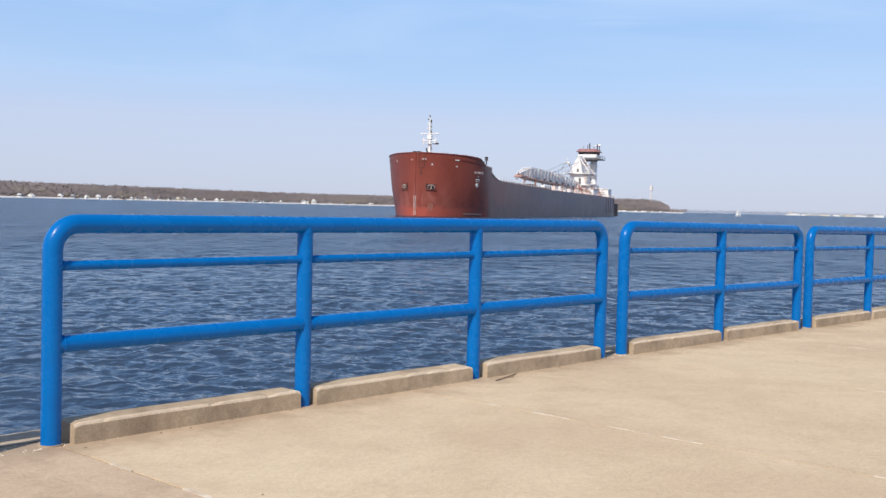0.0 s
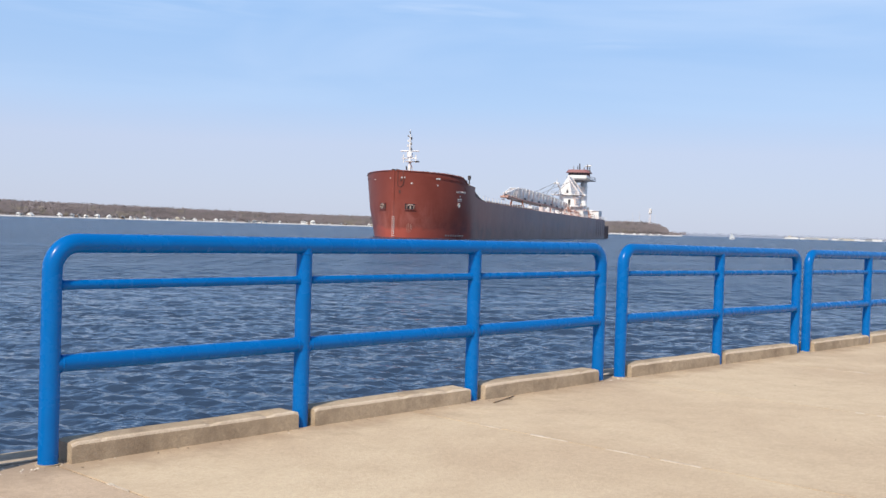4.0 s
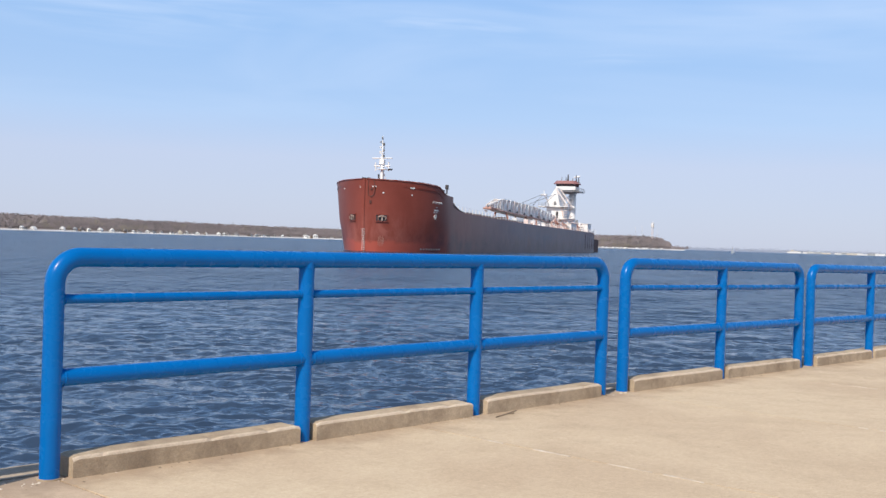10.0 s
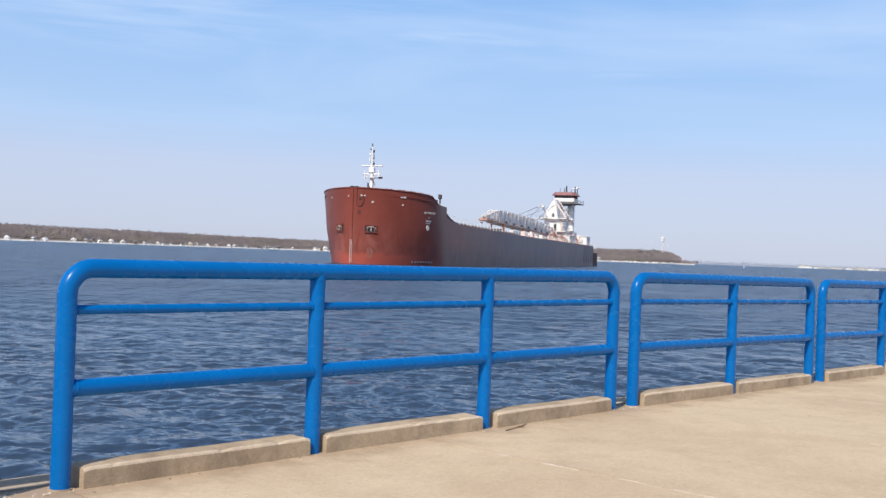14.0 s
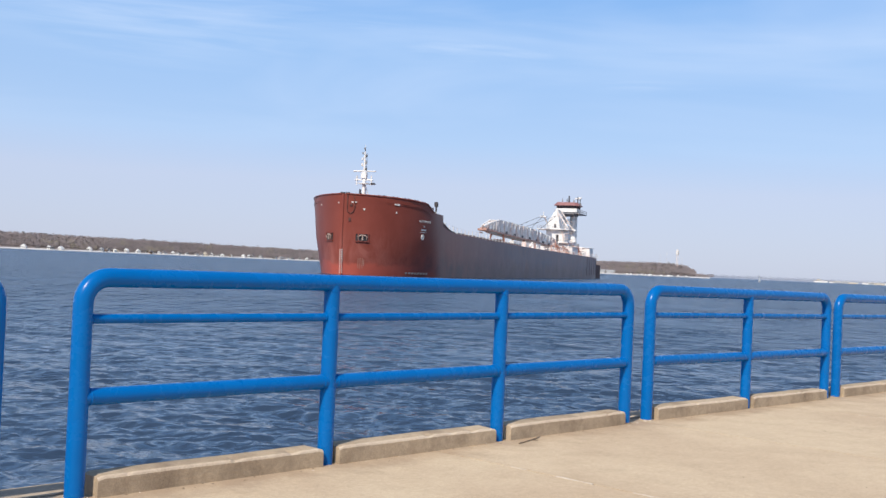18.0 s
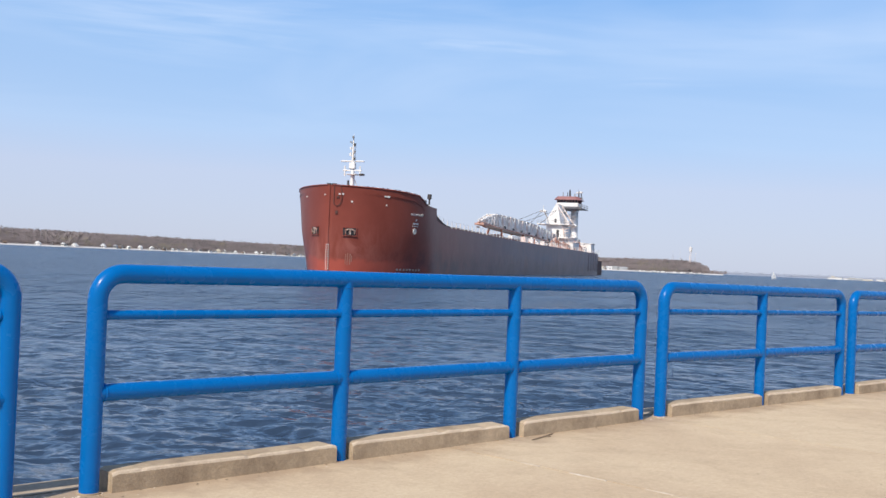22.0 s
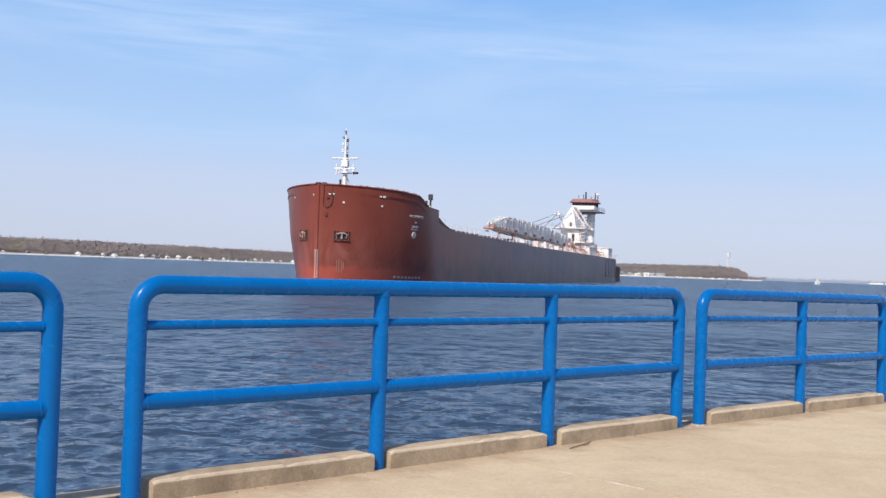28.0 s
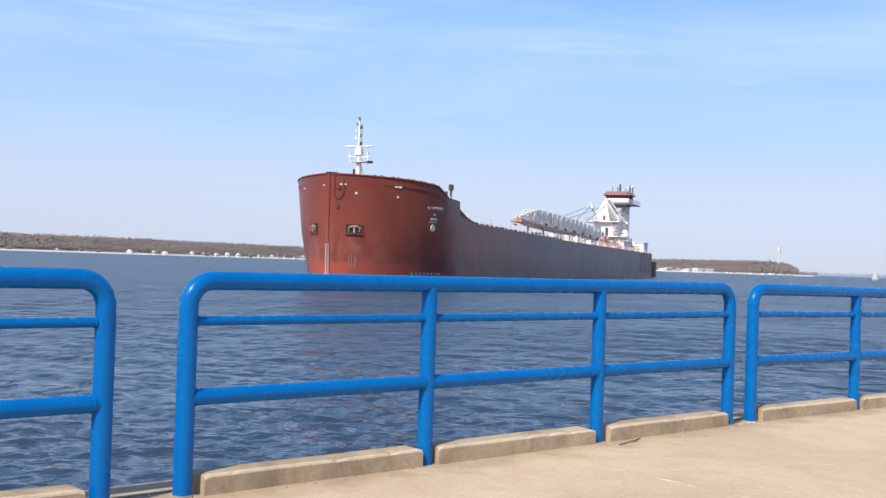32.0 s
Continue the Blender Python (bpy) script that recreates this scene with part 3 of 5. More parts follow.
def railing(posts, label):
    x0, x1 = posts[0], posts[-1]
    rail = root("railing", label, "railing", "blue pipe railings along the quay", at=pose(x0, 0, 0))
    w = x1 - x0
    bm = bmesh.new()
    line = [(0, 0, -0.04), (0, 0, 0.3), (0, 0, 0.6)] + arc(BEND, Z_TOP - BEND, BEND, 180, 90, 9) + [(w * f, 0, Z_TOP) for f in (0.25, 0.5, 0.75)] \
        + arc(w - BEND, Z_TOP - BEND, BEND, 90, 0, 9) + [(w, 0, 0.6), (w, 0, 0.3), (w, 0, -0.04)]
    tube(bm, line, R_POST, 24)
    part("bent_frame", bm, M_BLUE, rail, smooth=True)
    for x in posts[1:-1]:
        bm = bmesh.new()
        tube(bm, [(x - x0, 0, -0.04), (x - x0, 0, 0.5), (x - x0, 0, Z_TOP - 0.01)], R_POST * 0.97, 24)
        weld(bm, (x - x0, 0, Z_TOP - R_TOP - 0.002), (0, 0, 1), R_POST * 0.97)
        part("post", bm, M_BLUE, rail, smooth=True)
    for a, c in zip(posts, posts[1:]):
        for z, r, nm in ((Z_LOW, R_LOW, "lower_rail"), (Z_THIN, R_THIN, "upper_rail")):
            bm = bmesh.new()
            tube(bm, [(a - x0 + 0.02, 0, z), ((a + c) / 2 - x0, 0, z), (c - x0 - 0.02, 0, z)], r, 20)
            for x, s in ((a - x0 + R_POST, 1), (c - x0 - R_POST, -1)):
                weld(bm, (x + 0.004 * s, 0, z), (1, 0, 0), r)
            part(nm, bm, M_BLUE, rail, smooth=True)
    for x in (posts[0], posts[-1]):
        bm = bmesh.new()
        tube(bm, [(x - x0, 0, -0.02), (x - x0, 0, 0.006)], R_POST + 0.012, 20)
        part("footing_grout", bm, M_KERB, rail, "crumbled pale grout collar")
    return rail


LABEL = "glossy blue painted steel pipe railing with rounded corners"
railing([-4.93, -3.43, -1.92, -0.41], LABEL)
railing([0.0, 1.508, 2.995, 4.502], LABEL)
settle(railing([4.815, 6.431, 8.093], LABEL))
settle(railing([8.37, 10.05, 11.72], LABEL))
settle(railing([11.95, 13.6, 15.25], LABEL))


def kerb(x0, x1, h=0.105):
    """A cast kerb block with worn, slightly uneven edges."""
    bm = bmesh.new()
    n, h2 = 44, h - 0.004
    prof = [(-0.062, -0.02), (-0.06, h2 - 0.016), (-0.056, h2 - 0.006), (-0.047, h2), (0.08, h2), (0.093, h2 - 0.008), (0.098, h2 - 0.022), (0.098, -0.02)]
    rows = []
    for i in range(n + 1):
        x = x0 + (x1 - x0) * i / n
        end = min(1.0, min(x - x0, x1 - x) / 0.025)
        dip = noise.noise(Vector((x * 1.6, 3, 1))) * 0.006 - 0.009 * (1 - end) ** 2
        rows.append([])
        for k, (y, z) in enumerate(prof):
            chip = max(0.0, noise.noise(Vector((x * 11, k * 0.1, 7))) - 0.2) * 0.03 if k in (2, 3) else 0
            rows[-1].append(bm.verts.new((x, y + noise.noise(Vector((x * 3, 8, 2))) * 0.003 + chip * 0.6, z + (dip if z > 0 else 0) - chip)))
    for a, c in zip(rows, rows[1:]):
        for k in range(7):
            bm.faces.new((a[k], a[k + 1], c[k + 1], c[k])).material_index = 1 if k in (1, 2) else 0
    bm.faces.new(list(reversed(rows[0])))
    bm.faces.new(rows[-1])
    bmesh.ops.recalc_face_normals(bm, faces=bm.faces[:])
    return thing("kerb_block", bm, [M_KERB, M_ARRIS], "weathered concrete kerb block between the railing posts", "kerb", "kerb blocks under the railing")


for a, c in ((-4.85, -3.5), (-3.37, -1.99), (-1.86, -0.5), (0.085, 1.447), (1.566, 2.925), (3.075, 4.435), (4.9, 6.378), (6.49, 8.035), (8.46, 10.0), (10.1, 11.66), (12.03, 13.55)):
    settle(kerb(a, c), 0)

# a twig and small dry flecks by the kerb
bm = bmesh.new()
tube(bm, [(3.012, -0.186, 0.005), (3.178, -0.151, 0.008), (3.343, -0.095, 0.005)], 0.004, 6)
tube(bm, [(3.178, -0.151, 0.007), (3.228, -0.171, 0.005)], 0.0025, 5)
thing("twig", bm, M_PATCH, "dry brown twig lying by the kerb", "twig")

# dry leaf flakes and grit that the wind has left along the kerbs and joints
rl = random.Random(8)
verts, faces = [], []
for k in range(230):
    if k < 205:
        x, y = rl.uniform(-1.5, 9.5), -0.07 - abs(rl.gauss(0, 0.05))
    else:
        x, y = rl.uniform(-2, 9), rl.uniform(-4, -0.2)
    r, a = rl.uniform(0.002, 0.009), rl.uniform(0, 6.28)
    n0 = len(verts)
    for q in range(4):
        verts.append((x + r * rl.uniform(0.6, 1.3) * math.cos(a + q * 1.57), y + r * rl.uniform(0.4, 1.0) * math.sin(a + q * 1.57), 0.001 + rl.uniform(0, 0.3) * r))
    verts.append((x, y, 0.001 + 0.5 * r))
    faces += [(n0 + q, n0 + (q + 1) % 4, n0 + 4) for q in range(4)]
me = bpy.data.meshes.new("leaf_litter")
me.from_pydata(verts, [], faces)
me.materials.append(M_PATCH)
me.materials.append(M_SEAL)
for k, f in enumerate(me.polygons):
    f.material_index = 1 if k // 4 % 3 == 0 else 0
tagged(new("leaf_litter", me), "dry brown and pale leaf flakes and grit along the kerb", "litter", kind="stuff")

# pale crumbs of grout and shell lying in the gaps between railings
verts, faces = [], []
for k in range(56):
    x = rl.uniform(-0.42, 0.06) if k < 46 else rl.uniform(4.5, 4.85)
    y = rl.uniform(-0.05, 0.14) if k % 2 else rl.gauss(-0.055, 0.02)
    r, a, top = rl.uniform(0.004, 0.016), rl.uniform(0, 6.28), 0.002 if y < 0.09 else -0.05
    n0 = len(verts)
    for q in range(5):
        verts.append((x + r * rl.uniform(0.6, 1.3) * math.cos(a + q * 1.257), y + 0.7 * r * rl.uniform(0.6, 1.3) * math.sin(a + q * 1.257), top - 0.002))
    verts.append((x, y, top + 0.45 * r))
    faces += [(n0 + q, n0 + (q + 1) % 5, n0 + 5) for q in range(5)]
me = bpy.data.meshes.new("grout_crumbs")
me.from_pydata(verts, [], faces)
me.materials.append(M_SEAL)
tagged(new("grout_crumbs", me), "pale crumbs of grout by the railing posts", "litter", kind="stuff")

# ---- the lake freighter: local x runs forward from the stem (0), y to port, z up from the waterline ----
BEAM = 10.65


def lerp(tab, u):
    for (a, va), (c, vc) in zip(tab, tab[1:]):
        if u <= c:
            return va + (vc - va) * max(0.0, (u - a)) / (c - a)
    return tab[-1][1]


SHEER = [(0, 12.95), (4, 12.85), (8, 12.65), (11.8, 12.3), (14.3, 11.05), (19.4, 10.8), (19.55, 8.95), (23, 8.3), (28, 7.95), (42, 7.75), (80, 7.25), (125, 6.95), (186, 6.6)]


def half_breadth(u, z):
    """Half the hull's width u metres behind the stem, at a height."""
    full = 19.4
    k = min(1.0, max(0.0, u / full))
    b = BEAM * (1 - (1 - k) ** 2.3) ** 0.78
    flare = ((z - 6) / 7 * 0.75 if z > 6 else (z - 6) / 6 * 1.25) * (math.sin(math.pi * min(1.0, k * 1.15)) ** 0.7 if 0 < k < 0.869 else 0)
    stern = 1.0 if u < 168 else 1 - 0.10 * ((u - 168) / 18) ** 2
    return max(0.0, (b + flare) * stern)


def hull_mesh():
    us = [0, 0.25, 0.6, 1.1, 1.8, 2.6, 3.6, 4.8, 6.2, 7.8, 9.5, 10.8, 11.8, 13.0, 14.3, 15.4, 16.6, 18.0, 19.4, 19.55, 20.2, 21.2, 22.5, 24.5, 26.5, 28] + [28 + 6.1 * i for i in range(1, 24)] + [172, 176, 180, 183, 185, 186]
    bm = bmesh.new()
    cols = []
    for u in us:
        top = lerp(SHEER, u)
        zs = [-3 + (top + 3) * i / 16 for i in range(17)]
        cols.append([[bm.verts.new((-u - (0.35 * max(0, 6 - z) / 9 if u < 1 else 0), s * half_breadth(u, z) if u else s * 0.12, z)) for z in zs] for s in (1, -1)])
    for side in (0, 1):
        for a, c in zip(cols, cols[1:]):
            for i in range(16):
                f = (a[side][i], c[side][i], c[side][i + 1], a[side][i + 1])
                bm.faces.new(f if side else tuple(reversed(f)))
    for i in range(16):                                   # stem bar and transom
        bm.faces.new((cols[0][0][i], cols[0][1][i], cols[0][1][i + 1], cols[0][0][i + 1]))
        bm.faces.new((cols[-1][1][i], cols[-1][0][i], cols[-1][0][i + 1], cols[-1][1][i + 1]))
    bmesh.ops.recalc_face_normals(bm, faces=bm.faces[:])
    return bm


M_ANCHOR = varied("weathered_anchor_steel", (0.5, 0.4, 0.34), (0.2, 0.1, 0.07), 2.2, 0.7, grain=9)
M_CHOCK = varied("dark_brown_steel", (0.09, 0.035, 0.025), (0.14, 0.06, 0.045), 1.5, 0.7, grain=9)
ship = root("bulk_carrier", "long red-brown lake freighter with blunt bow and cream unloading boom", "ship")
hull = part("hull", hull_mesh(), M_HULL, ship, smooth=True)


def deck_mesh(u0, u1, drop, step):
    bm = bmesh.new()
    us = [u0 + (u1 - u0) * i / step for i in range(step + 1)]
    rows = [[bm.verts.new((-u, s * max(0.05, half_breadth(u, lerp(SHEER, u)) - 0.05), z)) for s in (1, -1) for z in (lerp(SHEER, u) - drop, lerp(SHEER, u) - drop - 0.2)] for u in us]
    for a, c in zip(rows, rows[1:]):
        bm.faces.new((a[0], a[2], c[2], c[0]))
        bm.faces.new((a[1], c[1], c[3], a[3]))
    return bm


part("forecastle_deck", deck_mesh(0.4, 19.2, 0.95, 14), M_RUST, ship)
part("main_deck", deck_mesh(19.7, 185.5, 0.12, 30), M_RUST, ship)
bm = bmesh.new()
for s in (1, -1):                                         # rolled bulwark rail along the forecastle
    tube(bm, [(-u, s * half_breadth(u, lerp(SHEER, u)), lerp(SHEER, u)) for u in (0.1, 0.6, 1.2, 2, 3, 4.5, 6, 8, 10, 11.8, 13, 14.3)], 0.13, 6)
part("bulwark_rail", bm, M_HULL, ship)
bm = bmesh.new()
tube(bm, [(0.02, 0, 13.0), (0.05, 0, 6), (-0.2, 0, 0), (-0.35, 0, -2)], 0.16, 8)
part("stem_bar", bm, M_HULL, ship, smooth=True)


def on_side(u, z, out=0.04, s=1):
    """A point on the hull's side and the outward turn of the plating there."""
    p = Vector((-u, s * half_breadth(u, z), z))
    q = Vector((-(u + 0.3), s * half_breadth(u + 0.3, z), z))
    up = Vector((-u, s * half_breadth(u, z + 0.4), z + 0.4)) - p
    t = (q - p).normalized()
    nrm = t.cross(up.normalized()).normalized() * (-1 if s > 0 else 1)
    if nrm.y * s < 0:
        nrm = -nrm
    return p + nrm * out, t, nrm


def plate(bm, u, z, w, h, s=1, out=0.03, thick=0.06, dz=0.0):
    """A thin plate that lies on the side."""
    p, t, nrm = on_side(u, z, out, s)
    up = nrm.cross(t).normalized()
    if up.z < 0:
        up = -up
    vs = [bm.verts.new(p + t * a * w / 2 + up * (c * h / 2 + dz) + nrm * (d * thick / 2)) for a in (-1, 1) for c in (-1, 1) for d in (-1, 1)]
    for f in ((0, 1, 3, 2), (4, 6, 7, 5), (0, 4, 5, 1), (2, 3, 7, 6), (0, 2, 6, 4), (1, 5, 7, 3)):
        bm.faces.new([vs[i] for i in f])


# anchor pockets in the bow, each with its frame, dark plate and stockless anchor
for s in (1, -1):
    u0, z0 = 1.65, 6.05
    # flat plate: the recess's shade is painted on, not cut in
    bm = bmesh.new()
    plate(bm, u0, z0, 2.2, 1.15, s, 0.02, 0.05)
    pocket = part("anchor_pocket", bm, M_DARK, ship, "anchor pocket plate, dark for the shade of a recess")
    bm = bmesh.new()
    for w, h, du, dz in ((2.3, 0.12, 0, 0.62), (2.3, 0.12, 0, -0.62)):
        plate(bm, u0 + du, z0, w, h, s, 0.08, 0.14, dz)
    plate(bm, u0 - 0.42, z0, 0.14, 1.2, s, 0.08, 0.14)
    plate(bm, u0 + 0.62, z0, 0.14, 1.2, s, 0.08, 0.14)
    part("pocket_frame", bm, M_HULL, pocket)
    p, t, nrm = on_side(u0, z0, 0.15, s)
    bm = bmesh.new()
    tube(bm, [p + t * -0.75 + Vector((0, 0, 0.1)), p + t * -0.3 + Vector((0, 0, 0.35)), p + t * 0.3 + Vector((0, 0, 0.35)), p + t * 0.75 + Vector((0, 0, 0.1))], 0.12, 8)
    tube(bm, [p + Vector((0, 0, 0.4)), p + Vector((0, 0, -0.45))], 0.14, 8)
    tube(bm, [p + t * -0.75 + Vector((0, 0, 0.2)), p + t * -0.65 + Vector((0, 0, -0.35))], 0.14, 8, r_end=0.05)
    tube(bm, [p + t * 0.75 + Vector((0, 0, 0.2)), p + t * 0.65 + Vector((0, 0, -0.35))], 0.14, 8, r_end=0.05)
    part("anchor", bm, M_ANCHOR, pocket, "pale weathered stockless anchor", smooth=True)
bm = bmesh.new()
for du, ln, dz in ((-0.9, 1.9, -2.6), (-0.3, 2.3, -2.8), (0.45, 2.0, -2.7), (0.9, 1.2, -2.2)):
    plate(bm, 1.75 + du * 0.35, 3.9, 0.09, ln * 0.8, 1, 0.03, 0.02, dz * 0.15 - 1.6)
part("wash_streaks", bm, M_STAIN, ship, "pale wash streaks below the anchor")

# draught marks up both sides of the stem
for i in range(11):
    for s in (1, -1):
        bm = bmesh.new()
        z = 0.35 + 0.36 * i
        x = (0.05 - 0.25 * (6 - z) / 6) + 0.1
        box(bm, x - 0.06, x + 0.05, s * 0.17 - 0.07, s * 0.17 + 0.07, z - 0.08, z + 0.08)
        part("draught_mark", bm, M_MARK, ship)
for i in range(8):
    bm = bmesh.new()
    plate(bm, 9.5 + 0.7 * i, 0.6, 0.4, 0.3, 1, 0.03, 0.03)
    part("load_mark", bm, M_GREY, ship)

# white fairleads and lights high on the bow
for u, z, w, h, s in ((5.3, 11.7, 0.35, 0.2, 1), (5.75, 11.7, 0.45, 0.28, 1), (5.6, 10.4, 0.22, 0.25, 1), (1.6, 10.6, 0.28, 0.28, 1), (0.55, 11.65, 0.3, 0.2, 1), (0.8, 11.67, 0.3, 0.2, 1), (0.3, 11.5, 0.2, 0.2, -1), (3.6, 11.3, 0.2, 0.2, -1)):
    bm = bmesh.new()
    plate(bm, u, z, w, h, s, 0.04, 0.1)
    part("fairlead", bm, M_MARK, ship, "small white fairlead fitting")
for u, z, w, h in ((0.45, 11.2, 0.4, 0.25), (0.4, 8.9, 0.35, 0.5)):
    bm = bmesh.new()
    plate(bm, max(u, 0.3), z, w, h, 1, 0.06, 0.15)
    part("bow_chock", bm, M_CHOCK, ship, "dark steel chock at the stem")
bm = bmesh.new()
tube(bm, [on_side(0.62, z, 0.08)[0] + Vector((0, 0.25 * math.sin((z - 10) * 1.2), 0)) for z in (12.9, 12.2, 11.4, 10.7, 10.1)], 0.05, 6)
tube(bm, [on_side(0.2, z, 0.1)[0] for z in (12.9, 12.2, 11.4, 10.8, 10.2)], 0.05, 6)
tube(bm, [on_side(0.2, 10.2, 0.1)[0], on_side(0.4, 9.8, 0.12)[0], on_side(0.62, 10.1, 0.08)[0]], 0.05, 6)
part("hanging_line", bm, M_CHOCK, ship, "dark rope loop hanging at the bow", smooth=True)

# name, marks and emblem on the port bow
curve = bpy.data.curves.new("name_text", "FONT")
curve.body, curve.size, curve.extrude, curve.align_x, curve.align_y = "PATHFINDER", 0.58, 0.02, "CENTER", "CENTER"
curve.space_character = 1.02
tmp = bpy.data.objects.new("name_text", curve)
scene.collection.objects.link(tmp)
text_mesh = bpy.data.meshes.new_from_object(tmp.evaluated_get(bpy.context.evaluated_depsgraph_get()))
bpy.data.objects.remove(tmp)
text_mesh.materials.clear()
text_mesh.materials.append(M_MARK)
p, t, nrm = on_side(11.6, 9.3, 0.10)
name_ob = new("name_letters", text_mesh)
name_ob.parent = ship
up = nrm.cross(t).normalized()
up = up if up.z > 0 else -up
name_ob.matrix_basis = Matrix((t, up, t.cross(up))).transposed().to_4x4()
name_ob.location = p
tagged(name_ob, "white painted ship's name")
for u, z, w, h in ((11.6, 8.5, 0.4, 0.2), (11.2, 7.9, 0.65, 0.28), (11.95, 7.9, 0.65, 0.28), (11.5, 7.5, 1.5, 0.09)):
    bm = bmesh.new()
    plate(bm, u, z, w, h, 1, 0.05, 0.03)
    part("lettering_bar", bm, M_MARK, ship)
p, t, nrm = on_side(11.5, 6.7, 0.06)
up = nrm.cross(t).normalized()
up = up if up.z > 0 else -up
bm = bmesh.new()
ring = [p + t * 0.36 * math.cos(a) + up * 0.42 * math.sin(a) for a in (2 * math.pi * k / 18 for k in range(19))]
tube(bm, ring, 0.07, 5, cap=False)
for a in range(3):
    d = t * 0.3 * math.cos(a * math.pi / 3 + 0.5) + up * 0.36 * math.sin(a * math.pi / 3 + 0.5)
    tube(bm, [p - d, p + d], 0.06, 5)
part("emblem", bm, M_MARK, ship, "round white emblem on the bow")

# bow mast with yards, lamps and aerials
mast = bmesh.new()
tube(mast, [(-8.3, 0, 11.8), (-8.3, 0, 16.8), (-8.3, 0, 21.2)], 0.33, 10, r_end=0.1)
mast = part("bow_mast", mast, M_WHITE, ship, "white tubular bow mast", smooth=True)
for z, w in ((17.35, 2.0), (15.9, 1.6)):
    bm = bmesh.new()
    tube(bm, [(-8.3, -w, z), (-8.3, w, z)], 0.13, 6)
    part("yard", bm, M_WHITE, mast)
bm = bmesh.new()
box(bm, -9.0, -7.6, -0.8, 0.8, 15.2, 15.32, 0.02)
box(bm, -8.7, -7.9, -0.5, 0.5, 16.1, 17.1, 0.1)
part("mast_platform", bm, M_WHITE, mast)
for i, (y, z, h) in enumerate(((0.36, 19.7, 0.4), (0.34, 18.6, 0.4), (-0.36, 18.2, 0.5), (-0.55, 13.6, 0.7), (0.0, 21.0, 0.3), (-0.33, 19.2, 0.4), (0.38, 17.6, 0.3), (-0.3, 20.2, 0.3), (-0.75, 12.9, 0.5))):
    bm = bmesh.new()
    tube(bm, [(-8.1, y, z), (-8.1, y, z + h)], 0.17, 8)
    tube(bm, [(-8.3, 0, z), (-8.1, y, z)], 0.06, 5)
    part("mast_lamp", bm, M_GREY if i % 3 == 1 else M_DARK if i % 3 == 0 else M_WHITE, mast, "navigation lamp housing on a short arm")
bm = bmesh.new()
for z in range(13, 21):                                   # climbing rungs up the after side
    tube(bm, [(-8.65, -0.22, z + 0.2), (-8.65, 0.22, z + 0.2)], 0.035, 5)
for y in (-0.22, 0.22):
    tube(bm, [(-8.65, y, 12.2), (-8.65, y, 20.4)], 0.04, 5)
part("mast_ladder", bm, M_GREY, mast)
bm = bmesh.new()
tube(bm, [(-8.3, 0, 21.0), (-8.3, 0, 21.7)], 0.05, 6, r_end=0.03)
part("whip_aerial", bm, M_WHITE, mast)
for s in (-1, 1):
    bm = bmesh.new()
    tube(bm, [(-8.3, s * 1.3, 15.0), (-8.3, s * 1.3, 16.6)], 0.12, 6)
    part("aerial", bm, M_WHITE, mast)
bm = bmesh.new()
tube(bm, [(-8.3, 0, 15.2), (-8.3, 1.6, 15.2)], 0.07, 6)
box(bm, -8.7, -7.9, 1.3, 2.0, 15.1, 15.4, 0.1)
part("horn", bm, M_DARK, mast, "dark horn on a bracket")
bm = bmesh.new()
for s in (-1, 1):
    tube(bm, [(-9.6, s * 0.9, 12.0), (-8.4, s * 0.1, 15.2)], 0.07, 6)
part("mast_stay", bm, M_WHITE, mast)
for u, v, h in ((1.0, 0.3, 0.5), (0.8, -0.5, 0.5), (1.8, 0.6, 0.35), (4.0, 1.2, 0.5), (5.5, -1.0, 0.6)):
    bm = bmesh.new()
    box(bm, -u - 0.35, -u + 0.35, v - 0.3, v + 0.3, 11.9, 12.95 + h * 0.6, 0.06)
    part("bow_fitting", bm, M_DARK, ship, "dark winch gear behind the bow rail")
for i in range(22):                                       # small cleats and heads along the forecastle rail
    u = 2.4 + i * 0.62
    p, t, nrm = on_side(u, lerp(SHEER, u), -0.05)
    bm = bmesh.new()
    box(bm, p.x - 0.11, p.x + 0.11, p.y - 0.1, p.y + 0.1, p.z, p.z + 0.2)
    part("rail_cleat", bm, M_DARK if i % 3 else M_MARK, ship)

# gear at the break of the forecastle
for u, v, w, h in ((14.8, 8.2, 0.4, 1.0), (18.4, 9.6, 0.5, 1.7), (16.4, 8.8, 0.3, 0.8), (17.3, 9.2, 0.25, 0.6)):
    z = lerp(SHEER, u) - 0.2
    bm = bmesh.new()
    tube(bm, [(-u, v, z), (-u, v, z + h)], 0.14, 6)
    box(bm, -u - w / 2, -u + w / 2, v - 0.3, v + 0.3, z + h - 0.1, z + h + 0.75, 0.06)
    part("deck_light", bm, M_DARK, ship, "dark floodlight on a short post")
bm = bmesh.new()
for a, c in zip((12.8, 13.6, 14.4, 15.2, 16.0), (13.6, 14.4, 15.2, 16.0, 16.8)):
    tube(bm, [(-a, 9.1, lerp(SHEER, a) + 0.95), (-c, 9.3, lerp(SHEER, c) + 0.95)], 0.05, 5)
    tube(bm, [(-a, 9.1, lerp(SHEER, a) - 0.3), (-a, 9.1, lerp(SHEER, a) + 0.95)], 0.05, 5)
part("forecastle_ladder_rail", bm, M_GREY, ship)

